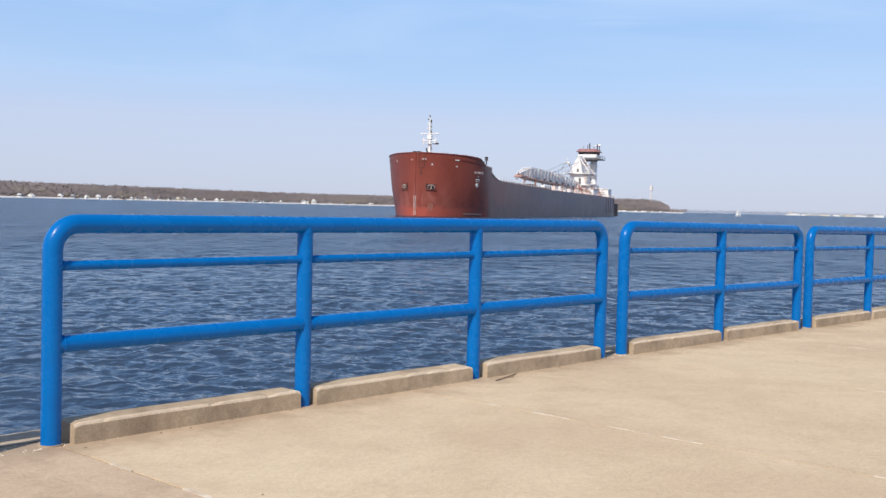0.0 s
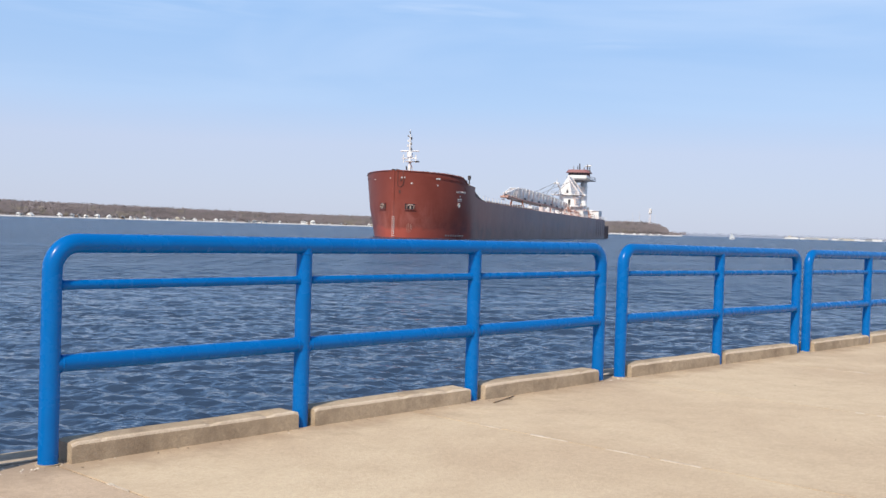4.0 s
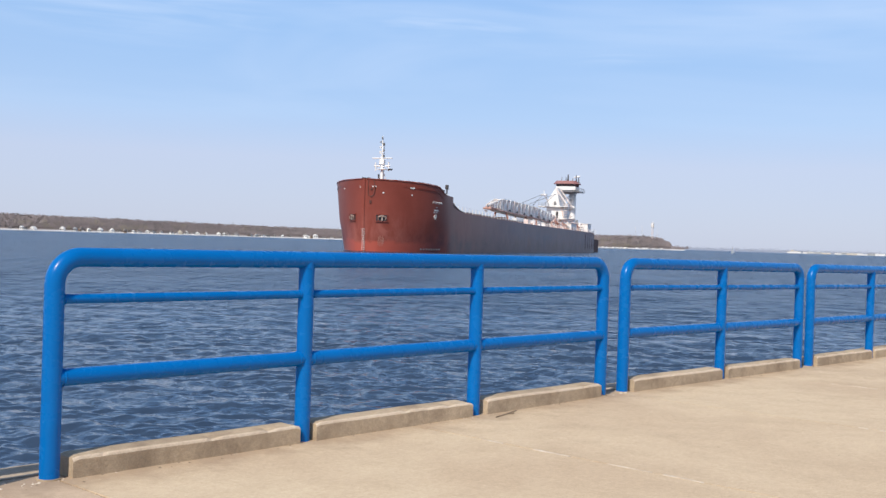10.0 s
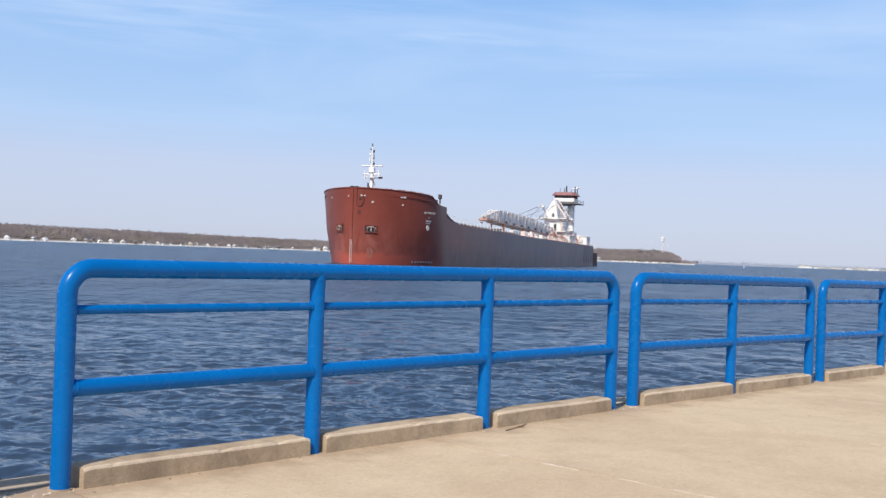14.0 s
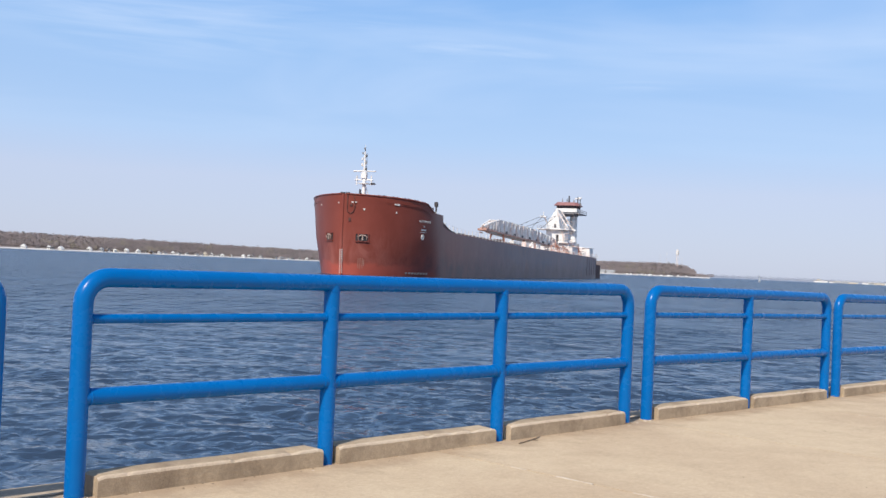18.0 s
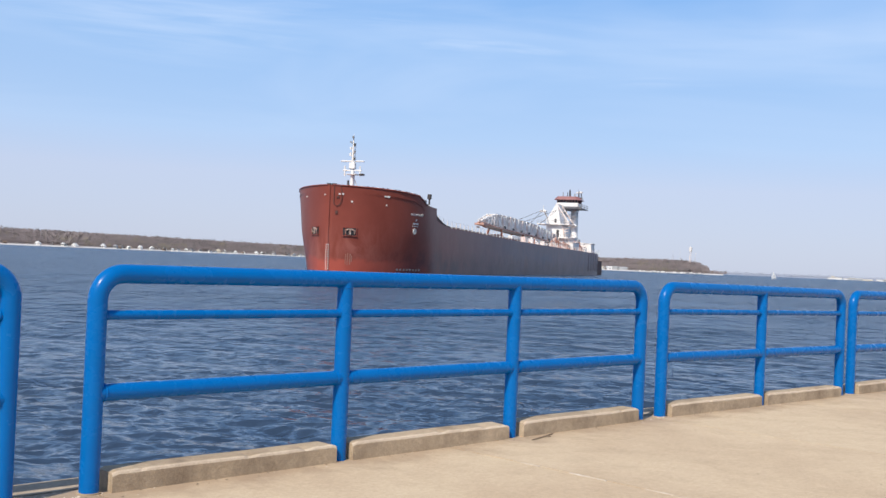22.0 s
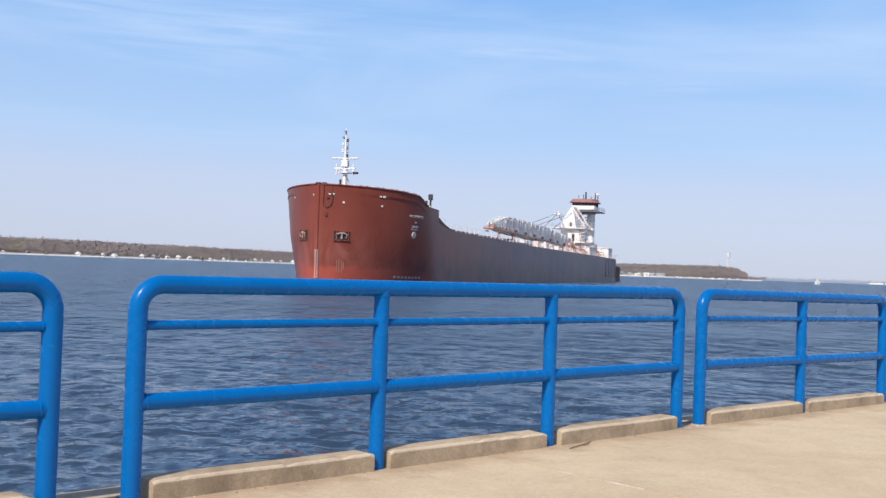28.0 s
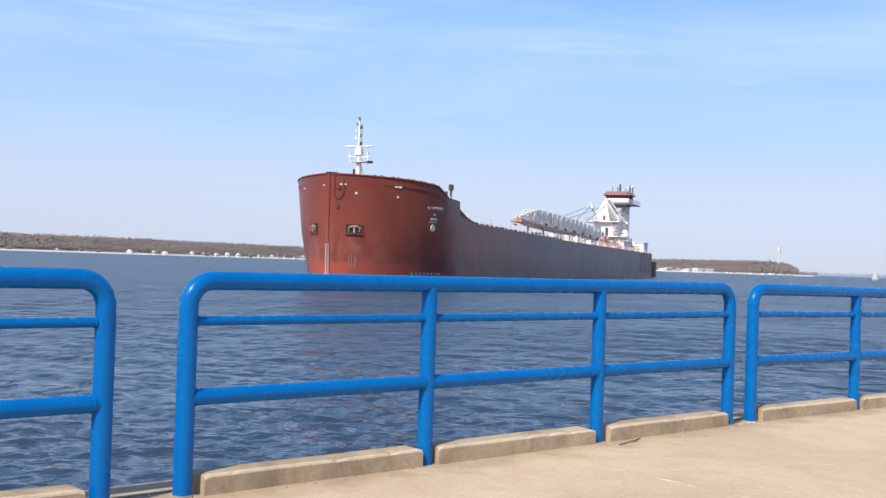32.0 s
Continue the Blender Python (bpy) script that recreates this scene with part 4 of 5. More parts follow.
# sloping bulwark at the break; its brown puts the hull's shade into colour
bm = bmesh.new()
vs = []
for u, hgt in ((19.6, 0.75), (20.6, 0.6), (22.2, 0.4), (24.5, 0.2), (27.5, 0.03)):
    z = lerp(SHEER, u)
    vs.append([bm.verts.new((-u, half_breadth(u, z) - d, z + k)) for d, k in ((0.0, -0.05), (0.0, hgt), (0.15, hgt), (0.15, -0.05))])
for a, c in zip(vs, vs[1:]):
    for k in range(4):
        bm.faces.new((a[k], a[(k + 1) % 4], c[(k + 1) % 4], c[k]))
bmesh.ops.recalc_face_normals(bm, faces=bm.faces[:])
part("break_bulwark", bm, M_CHOCK, ship, "sloping bulwark behind the forecastle, dark brown for its shade")

# main-deck railing, post by post, with wires
wire = bmesh.new()
last = None
for i in range(66):
    u = 21 + i * 2.5
    z = lerp(SHEER, u)
    bm = bmesh.new()
    tube(bm, [(-u, BEAM * 0.985, z - 0.1), (-u, BEAM * 0.985, z + 1.05)], 0.07, 5)
    part("stanchion", bm, M_WHITE, ship)
    if last:
        for k in (0.6, 1.1):
            tube(wire, [(-last[0], BEAM * 0.985, last[1] + k), (-u, BEAM * 0.985, z + k)], 0.008, 4, cap=False)
    last = (u, z)
part("rail_wires", wire, M_GREY, ship)

# hatch coamings and covers along the deck, conveyor gallery and small deck gear
for i in range(17):
    u = 30 + i * 7.3
    z = lerp(SHEER, u) - 0.1
    bm = bmesh.new()
    box(bm, -u - 3.0, -u + 3.0, -6.2, 6.2, z, z + 0.85, 0.08)
    hatch = part("hatch_coaming", bm, M_RUST, ship)
    bm = bmesh.new()
    box(bm, -u - 3.2, -u + 3.2, -6.4, 6.4, z + 0.86, z + 1.05, 0.05)
    part("hatch_cover", bm, M_GREY, hatch)
bm = bmesh.new()
box(bm, -121, -92, 4.2, 5.4, 7.0, 8.9, 0.1)
gallery = part("pipe_gallery", bm, M_WHITE, ship, "long white covered gallery on the deck")
rr = random.Random(3)
for i in range(84):
    u = 88 + rr.random() * 88
    v = rr.uniform(4.0, 9.2)
    z = lerp(SHEER, u) - 0.1
    w, h = rr.uniform(0.25, 0.9), rr.uniform(0.5, 1.5)
    bm = bmesh.new()
    if i % 3:
        box(bm, -u - w, -u + w, v - 0.5, v + 0.5, z, z + h, 0.06)
    else:
        tube(bm, [(-u, v, z), (-u, v, z + h), (-u + 0.4, v, z + h + 0.3)], 0.22, 8)
    part("deck_gear", bm, (M_WHITE, M_BOOM, M_BOOM_LOW, M_WHITE, M_GREY)[i % 5], ship, smooth=i % 3 == 0)

# self-unloading boom: a long lattice girder lying over the deck
BT = [(83, 11.3, 0.5), (92, 10.7, 1.35), (103, 10.4, 1.5), (130, 9.9, 1.7), (156, 8.9, 1.8), (172, 7.9, 1.9)]
TOPZ = [(83, 11.9), (93, 13.75), (103, 13.7), (130, 13.15), (156, 11.7), (172, 8.9)]
boom = bmesh.new()
for s in (-1, 1):
    tube(boom, [(-u, s * lerp([(a, c) for a, _, c in BT], u), z) for u, z, _ in BT], 0.26, 6)
boom = part("unloading_boom", boom, M_BOOM_LOW, ship, "cream lattice unloading boom with rusty patches")
low = [(u, z) for u, z, _ in BT]
wid = [(u, w) for u, _, w in BT]
bm = bmesh.new()
for s in (-1, 1):
    tube(bm, [(-u, s * lerp(wid, u) * 0.8, z) for u, z in TOPZ], 0.2, 6)
part("top_chord", bm, M_WHITE, boom, "white top chord pipes")
us = [84.5 + 2.05 * i for i in range(43)]
for i, u in enumerate(us):
    w, zl, zt = lerp(wid, u), lerp(low, u), lerp(TOPZ, u)
    bm = bmesh.new()
    for s in (-1, 1):
        tube(bm, [(-u, s * w, zl), (-u, s * w * 0.8, zt)], 0.19, 6)
        if i + 1 < len(us):
            u2 = us[i + 1]
            a, c = ((u, zl), (u2, lerp(TOPZ, u2))) if i % 2 else ((u, zt), (u2, lerp(low, u2)))
            tube(bm, [(-a[0], s * w * 0.95, a[1]), (-c[0], s * w * 0.95, c[1])], 0.15, 6)
    tube(bm, [(-u, -w, zl), (-u, w, zl)], 0.12, 5)
    tube(bm, [(-u, -w * 0.8, zt), (-u, w * 0.8, zt)], 0.12, 5)
    part("lattice_frame", bm, M_BOOM if i % 3 == 0 or i > 33 else M_WHITE, boom)
bm = bmesh.new()
for a, c in zip(us[2:], us[3:]):
    box(bm, -c + 0.1, -a - 0.1, -1.0, 1.0, lerp(low, a) + 0.25, lerp(low, a) + 0.5)
part("conveyor_belt", bm, M_DARK, boom, "dark conveyor belt")
# dark plates stand in for the shaded gaps low in the lattice
for i, u in enumerate(us[7:40:2]):
    bm = bmesh.new()
    w, zl = lerp(wid, u), lerp(low, u)
    box(bm, -u - 1.5, -u + 0.3, w * 1.02, w * 1.09, zl + 0.05, zl + (1.0 if i % 2 else 0.75), 0.03)
    part("boom_side_panel", bm, M_BOOM if i % 2 else M_DARK, boom)
bm = bmesh.new()
for s in (-1, 1):                                        # open cheek plates and rollers at the tip
    box(bm, -88, -82.2, s * 1.0 - 0.08, s * 1.0 + 0.08, 10.75, 11.25, 0.03)
    box(bm, -86, -83.6, s * 1.0 - 0.08, s * 1.0 + 0.08, 10.2, 10.5, 0.03)
for u in (82.5, 84.5, 86.5):
    tube(bm, [(-u, -1.1, 10.95), (-u, 1.1, 10.95)], 0.26, 8)
part("boom_head", bm, M_BOOM_LOW, boom, "pale rusty boom head with rollers")
bm = bmesh.new()
for y in (-1, 1):
    for u, zt in ((120, 13.4), (135, 12.95)):
        tube(bm, [(-u, y * 1.3, zt), (-157, y * 2.0, 18.6)], 0.06, 4)
part("boom_stay", bm, M_DARK, boom, "dark wire stays")
for u in (96, 118):
    bm = bmesh.new()
    for s in (-1, 1):
        tube(bm, [(-u, s * 2.4, 7.0), (-u, s * 1.4, lerp(low, u))], 0.25, 6)
    tube(bm, [(-u, -2.0, 9), (-u, 2.0, 9)], 0.2, 6)
    part("boom_rest", bm, M_RUST, ship, "rusty trestle under the boom")

# rusty hopper framing and pipework beside the boom's foot
rr = random.Random(8)
for i in range(18):
    u = 122 + i * 2.6
    z = lerp(SHEER, u) - 0.1
    h = rr.uniform(1.6, 2.9)
    bm = bmesh.new()
    tube(bm, [(-u, 8.2, z), (-u, 8.2, z + h)], 0.26, 6)
    tube(bm, [(-u, 8.2, z + h), (-u - 2.6, 8.2, z + h * rr.uniform(0.3, 1.0))], 0.17, 6)
    tube(bm, [(-u, 8.2, z + h * 0.55), (-u + rr.uniform(0.5, 1.6), 9.4, z + 0.3)], 0.14, 6)
    part("hopper_frame", bm, (M_BOOM_LOW, M_BOOM, M_BOOM_LOW, M_RUST)[i % 4], ship, "pale rusty pipe framing on the deck")

# unloading tower: a tall tapering white house at the boom's foot
bm = bmesh.new()
prof = [(-2.6, 6.6), (-2.6, 16.2), (-2.0, 17.2), (0.1, 20.7), (0.6, 20.7), (1.2, 18.2), (1.8, 14.6), (3.4, 14.2), (3.4, 6.6)]
a = [bm.verts.new((-164.0, y, z)) for y, z in prof]
c = [bm.verts.new((-171.0, y, z)) for y, z in prof]
bm.faces.new(a)
bm.faces.new(list(reversed(c)))
for i in range(len(prof)):
    j = (i + 1) % len(prof)
    bm.faces.new((a[i], c[i], c[j], a[j]))
bmesh.ops.recalc_face_normals(bm, faces=bm.faces[:])
bmesh.ops.bevel(bm, geom=bm.edges[:], offset=0.12, segments=1, affect="EDGES")
tower = part("unloading_tower", bm, M_WHITE, ship, "tall white tapering unloading house")
for z in (10.6, 14.6):
    bm = bmesh.new()
    box(bm, -172, -162.8, -5.2, 4.6, z, z + 0.25, 0.04)
    walkway = part("walkway", bm, M_WHITE, tower)
    bm = bmesh.new()
    for i in range(9):
        tube(bm, [(-162.9, -5.1 + i * 1.2, z + 0.2), (-162.9, -5.1 + i * 1.2, z + 1.2)], 0.05, 4)
    for k in (0.7, 1.2):
        tube(bm, [(-162.9, -5.1, z + k), (-162.9, 4.5, z + k), (-172, 4.5, z + k)], 0.05, 4)
    part("handrail", bm, M_GREY, walkway)
for y, z, w, h in ((1.0, 11.0, 0.8, 2.1), (0.2, 15.2, 0.6, 1.2), (-1.2, 11.6, 0.5, 0.6)):
    bm = bmesh.new()
    box(bm, -164.05, -163.9, y - w / 2, y + w / 2, z, z + h, 0.03)
    part("tower_opening", bm, M_DARK, tower, "dark doorway")
bm = bmesh.new()
tube(bm, [(-163.6, -2.2, 16.6), (-158.0, -2.2, 18.6)], 0.2, 6)
box(bm, -159.4, -157.4, -3.2, -1.4, 18.0, 18.5, 0.1)
tube(bm, [(-158.4, -2.3, 18.4), (-158.4, -2.3, 19.8)], 0.1, 6)
part("sheave_bracket", bm, M_WHITE, tower)
bm = bmesh.new()
for x in (-163.7, -170.8):
    tube(bm, [(x, 0.4, 20.9), (x, 4.6, 14.8)], 0.2, 6)
for k in range(7):
    f = k / 6
    y, z = 0.4 + 4.2 * f, 20.9 - 6.1 * f
    tube(bm, [(-163.7, y, z), (-170.8, y, z)], 0.1, 5)
    tube(bm, [(-163.7, y, z), (-163.7, 1.0 + 2.0 * f, 19.0 - 4.4 * f)], 0.09, 5)
    tube(bm, [(-167.2, y, z), (-167.2, 0.8 + 2.4 * f, 18.4 - 3.8 * f)], 0.09, 5)
tube(bm, [(-163.7, 3.2, 10.8), (-163.7, 2.4, 14.4)], 0.18, 6)
for k in range(5):
    tube(bm, [(-163.7, 3.2 - 0.15 * k, 10.8 + 0.8 * k), (-163.7, 4.4, 11.2 + 0.8 * k)], 0.1, 5)
part("tower_brace", bm, M_BOOM, tower, "braced lattice leg")

# white deckhouses at the stern corner
for u, v, lu, lv, h in ((150, 7.2, 4.5, 2.2, 2.3), (176, 7.2, 3.0, 2.4, 2.9), (183, 5.5, 1.5, 2.0, 2.2)):
    z = lerp(SHEER, u) - 0.1
    bm = bmesh.new()
    box(bm, -u - lu, -u + lu, v - lv, v + lv, z, z + h, 0.1)
    house = part("deckhouse", bm, M_WHITE, ship, "small white steel deckhouse")
    bm = bmesh.new()
    box(bm, -u + lu - 0.03, -u + lu + 0.05, v - 0.2, v + 0.7, z + 0.8, z + 1.9, 0.03)
    part("window", bm, M_GLASS, house)
    bm = bmesh.new()
    box(bm, -u - lu - 0.2, -u + lu + 0.2, v - lv - 0.2, v + lv + 0.2, z + h, z + h + 0.15, 0.03)
    part("roof", bm, M_WHITE, house)
for i in range(6):                                        # fenders and bitts round the stern corner
    u = 163 + i * 4.4
    z = lerp(SHEER, u)
    bm = bmesh.new()
    tube(bm, [(-u, half_breadth(u, z) + 0.1, z - 5.5), (-u, half_breadth(u, z) + 0.1, z + 0.3 + (i % 3) * 0.5)], 0.05, 7)
    part("fender_post", bm, M_HULL, ship, "vertical fender pipe at the stern")

# ---- the pushing tug in the stern notch ----
tug = root("tug_boat", "white pusher tug with high wheelhouse behind the freighter", "tug")
bm = bmesh.new()
secs = [(-178, 4.5), (-184, 6.0), (-196, 6.6), (-214, 6.4), (-222, 5.0)]
rows = [[bm.verts.new((x, s * w, z)) for s in (1, -1) for z in (-2, 6.1 if x > -190 else 4.6)] for x, w in secs]
for a, c in zip(rows, rows[1:]):
    for i, j in ((0, 1), (1, 3), (3, 2), (2, 0)):
        bm.faces.new((a[i], c[i], c[j], a[j]))
bm.faces.new((rows[0][0], rows[0][1], rows[0][3], rows[0][2]))
bm.faces.new((rows[-1][2], rows[-1][3], rows[-1][1], rows[-1][0]))
bmesh.ops.recalc_face_normals(bm, faces=bm.faces[:])
part("hull", bm, M_CHOCK, tug, "dark red-brown tug hull")
for x0, x1, w, z0, z1 in ((-212, -190, 5.0, 4.4, 7.4), (-206, -192, 4.2, 7.45, 10.2)):
    bm = bmesh.new()
    box(bm, x0, x1, -w, w, z0, z1, 0.15)
    deckh = part("deckhouse", bm, M_WHITE, tug)
    for i in range(6):
        bm = bmesh.new()
        x = x0 + (x1 - x0) * (i + 0.5) / 6
        tube(bm, [(x, w - 0.02, z0 + 1.7), (x, w + 0.05, z0 + 1.7)], 0.32, 10)
        part("porthole", bm, M_GLASS, deckh)
bm = bmesh.new()
for s, y in ((1, 1.1), (1, -2.6)):
    tube(bm, [(-190.0, y, 5.0), (-190.0, y, 20.5)], 1.05, 14, r_end=0.95)
part("wheelhouse_tower", bm, M_WHITE, tug, "white round tower legs", smooth=True)
bm = bmesh.new()
tube(bm, [(-195, -0.4, 5), (-195, -0.4, 20.5)], 0.9, 12)
for z in (11.5, 15.2, 18.4):
    box(bm, -192.6, -187.4, -3.6, 1.9, z, z + 0.18, 0.03)
part("tower_landing", bm, M_WHITE, tug)
bm = bmesh.new()
for k in range(5):
    z = 8 + 2.5 * k
    tube(bm, [(-189, -2.4, z), (-189, 1.6, z + 2.4)], 0.12, 5)
part("tower_stair", bm, M_BOOM, tug, "diagonal stair between tower legs")
wheel = bmesh.new()
box(wheel, -192.5, -185.5, -4.3, 2.7, 21.3, 22.62, 0.15)
wheel = part("wheelhouse", wheel, M_WHITE, tug, "white wheelhouse with a band of windows")
bm = bmesh.new()
box(bm, -192.2, -185.9, -4.1, 2.5, 22.6, 23.5, 0.08)
part("window_band", bm, M_GLASS, wheel)
for i in range(8):
    bm = bmesh.new()
    y = -4.05 + i * 0.93
    box(bm, -185.95, -185.78, y - 0.11, y + 0.11, 22.6, 23.5)
    part("mullion", bm, M_ROOF, wheel)
for i in range(7):
    bm = bmesh.new()
    x = -192.1 + i * 1.03
    box(bm, x - 0.11, x + 0.11, 2.46, 2.6, 22.6, 23.5)
    part("mullion", bm, M_ROOF, wheel)
bm = bmesh.new()
ringa = [bm.verts.new((-189 + sx * 4.3, -0.8 + sy * 4.3, 23.5)) for sx, sy in ((1, -0.75), (1, 0.75), (0.75, 1), (-0.75, 1), (-1, 0.75), (-1, -0.75), (-0.75, -1), (0.75, -1))]
ringb = [bm.verts.new((-189 + sx * 3.5, -0.8 + sy * 3.3, 24.6)) for sx, sy in ((1, -0.75), (1, 0.75), (0.75, 1), (-0.75, 1), (-1, 0.75), (-1, -0.75), (-0.75, -1), (0.75, -1))]
for i in range(8):
    bm.faces.new((ringa[i], ringa[(i + 1) % 8], ringb[(i + 1) % 8], ringb[i]))
bm.faces.new(ringb)
bm.faces.new(list(reversed(ringa)))
part("roof", bm, M_ROOF, wheel, "faded red sloping roof")
bm = bmesh.new()
box(bm, -195.5, -184.4, -4.5, 4.2, 20.75, 21.0, 0.03)
box(bm, -192.0, -186.0, -3.2, 2.0, 20.2, 21.35, 0.1)
part("bridge_wing", bm, M_GREY, wheel)
bm = bmesh.new()
for x in (-195.4, -192.5, -189.5, -186.5, -184.1):
    tube(bm, [(x, 4.1, 20.9), (x, 4.1, 22.1)], 0.07, 4)
for y in (3.2, 4.1, -4.4):
    tube(bm, [(-184.5, y, 20.9), (-184.5, y, 22.1)], 0.07, 4)
for k in (21.5, 22.05):
    tube(bm, [(-195.4, 4.1, k), (-184.5, 4.1, k), (-184.5, 2.8, k)], 0.06, 4)
part("wing_rail", bm, M_GREY, wheel)
for x, y, h, r in ((-187, -0.3, 2.4, 0.3), (-189, 2.2, 2.3, 0.22), (-190, 2.8, 1.7, 0.18), (-186.5, -2.4, 1.5, 0.15), (-188.5, 1.0, 1.2, 0.25), (-191, -1.8, 1.9, 0.15), (-189, 3.2, 1.0, 0.3)):
    bm = bmesh.new()
    tube(bm, [(x, y, 24.4 if y < 3 else 23.5), (x, y, (24.4 if y < 3 else 23.5) + h)], r, 7, r_end=r * 0.7)
    part("aerial", bm, M_DARK if h > 1.6 else M_GREY, wheel)
bm = bmesh.new()
tube(bm, [(-189.6, 1.2, 26.0), (-189.6, 3.4, 26.3)], 0.22, 6)
box(bm, -190, -189, 2.0, 3.2, 25.9, 26.5, 0.1)
part("radar_scanner", bm, M_WHITE, wheel)
for x, y in ((-208, -1.0), (-208, -3.4)):
    bm = bmesh.new()
    tube(bm, [(x, y, 10), (x, y, 11.6)], 0.7, 10)
    part("funnel", bm, M_GREY, tug, smooth=True)

# ---- small sailing boat ----
sail = root("sailing_boat", "small sailing boat with white sails on the open lake", "boat")
bm = bmesh.new()
secs = [(4.0, 0.05, 0.9), (2.5, 0.8, 0.8), (0, 1.25, 0.7), (-3, 1.1, 0.75), (-4, 0.8, 0.8)]
rows = [[bm.verts.new((x, s * w * k, z)) for s in (1, -1) for k, z in ((0.6, -0.4), (1, h))] for x, w, h in secs]
for a, c in zip(rows, rows[1:]):
    for i, j in ((0, 1), (1, 3), (3, 2), (2, 0)):
        bm.faces.new((a[i], c[i], c[j], a[j]))
bm.faces.new((rows[-1][2], rows[-1][3], rows[-1][1], rows[-1][0]))
bmesh.ops.recalc_face_normals(bm, faces=bm.faces[:])
part("hull", bm, M_WHITE, sail)
bm = bmesh.new()
tube(bm, [(0.8, 0, 0.6), (0.8, 0, 12.4)], 0.08, 6)
tube(bm, [(0.8, 0, 1.6), (-4.7, 0.5, 1.6)], 0.07, 6)
part("mast", bm, M_GREY, sail)


def sail_mesh(tack, clew, head, belly):
    bm = bmesh.new()
    tack, clew, head = Vector(tack), Vector(clew), Vector(head)
    n = 8
    g = [[bm.verts.new((tack.lerp(head, i / n)).lerp(clew.lerp(head, i / n), j / n) + Vector((0, belly * math.sin(math.pi * j / n) * (1 - i / n), 0))) for j in range(n + 1)] for i in range(n)]
    tip = bm.verts.new(head)
    for a, c in zip(g, g[1:]):
        for j in range(n):
            bm.faces.new((a[j], a[j + 1], c[j + 1], c[j]))
    for j in range(n):
        bm.faces.new((g[-1][j], g[-1][j + 1], tip))
    bmesh.ops.solidify(bm, geom=bm.faces[:], thickness=0.03)
    return bm


part("mainsail", sail_mesh((0.7, 0, 1.7), (-4.6, 0.5, 1.7), (0.75, 0, 12.2), 0.5), M_SAIL, sail, smooth=True)
part("jib", sail_mesh((4.6, 0, 1.1), (0.4, 0.5, 1.3), (0.85, 0, 11.0), 0.4), M_SAIL, sail, smooth=True)


for o in sail.children:
    o.data.transform(Matrix.Scale(0.45, 4))


# ---- far shores ----
def polar(az, d, z=0.0):
    """A place at a bearing (degrees from +y towards +x) and distance from the promenade."""
    return Vector((EYE.x + d * math.sin(radians(az)), EYE.y + d * math.cos(radians(az)), z))


NEAR = [(-30, 1000), (10, 1080), (20, 1180), (26, 1270), (33, 1500), (40, 1750), (48, 1800), (55, 1680), (60.9, 1560)]
RISE = [(-30, 14), (20, 13.6), (30, 13.4), (40, 12.2), (48, 12), (50, 13), (56, 15.5), (58.5, 15), (59.15, 13), (59.55, 6.5), (60.3, 2.5), (60.9, 0.6)]


def shore(name, tab, rise, depth, label, a0, a1, step, mat_beach=M_BEACH, mat_top=M_LITTER):
    """Land with a sloping beach and a wooded rise behind it."""
    bm = bmesh.new()
    rows = []
    az = a0
    while az <= a1 + 1e-6:
        d, h = lerp(tab, az), lerp(rise, az)
        wob = noise.noise(Vector((az * 1.7, 0, 3))) * 6
        prof = [(-6, -1.5), (0, 0.1), (12, 1.5), (16, 1.9), (60, 2.6 + 0.2 * h), (120, 2 + 0.8 * h), (depth, 2 + h), (depth + 250, -2.5)]
        rows.append([bm.verts.new(polar(az, d + wob + o, WATER_Z + z + (noise.noise(Vector((az * 2, o * 0.02, 1))) * 0.12 * z if o > 20 else 0))) for o, z in prof])
        az += step
    for a, c in zip(rows, rows[1:]):
        for i in range(len(a) - 1):
            f = bm.faces.new((a[i], c[i], c[i + 1], a[i + 1]))
            f.material_index = 0 if i < 2 else 1
    bmesh.ops.recalc_face_normals(bm, faces=bm.faces[:])
    return thing(name, bm, [mat_beach, mat_top], label, "shore", kind="structure")


shore("shore_west", NEAR, RISE, 240, "low wooded shore with a narrow pale beach across the lake", -30, 60.9, 0.5)
FAR = [(50, 3900), (62, 3900), (66, 3700), (80, 3300), (110, 3200)]
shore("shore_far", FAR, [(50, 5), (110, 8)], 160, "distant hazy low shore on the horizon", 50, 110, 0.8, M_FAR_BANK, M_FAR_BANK)


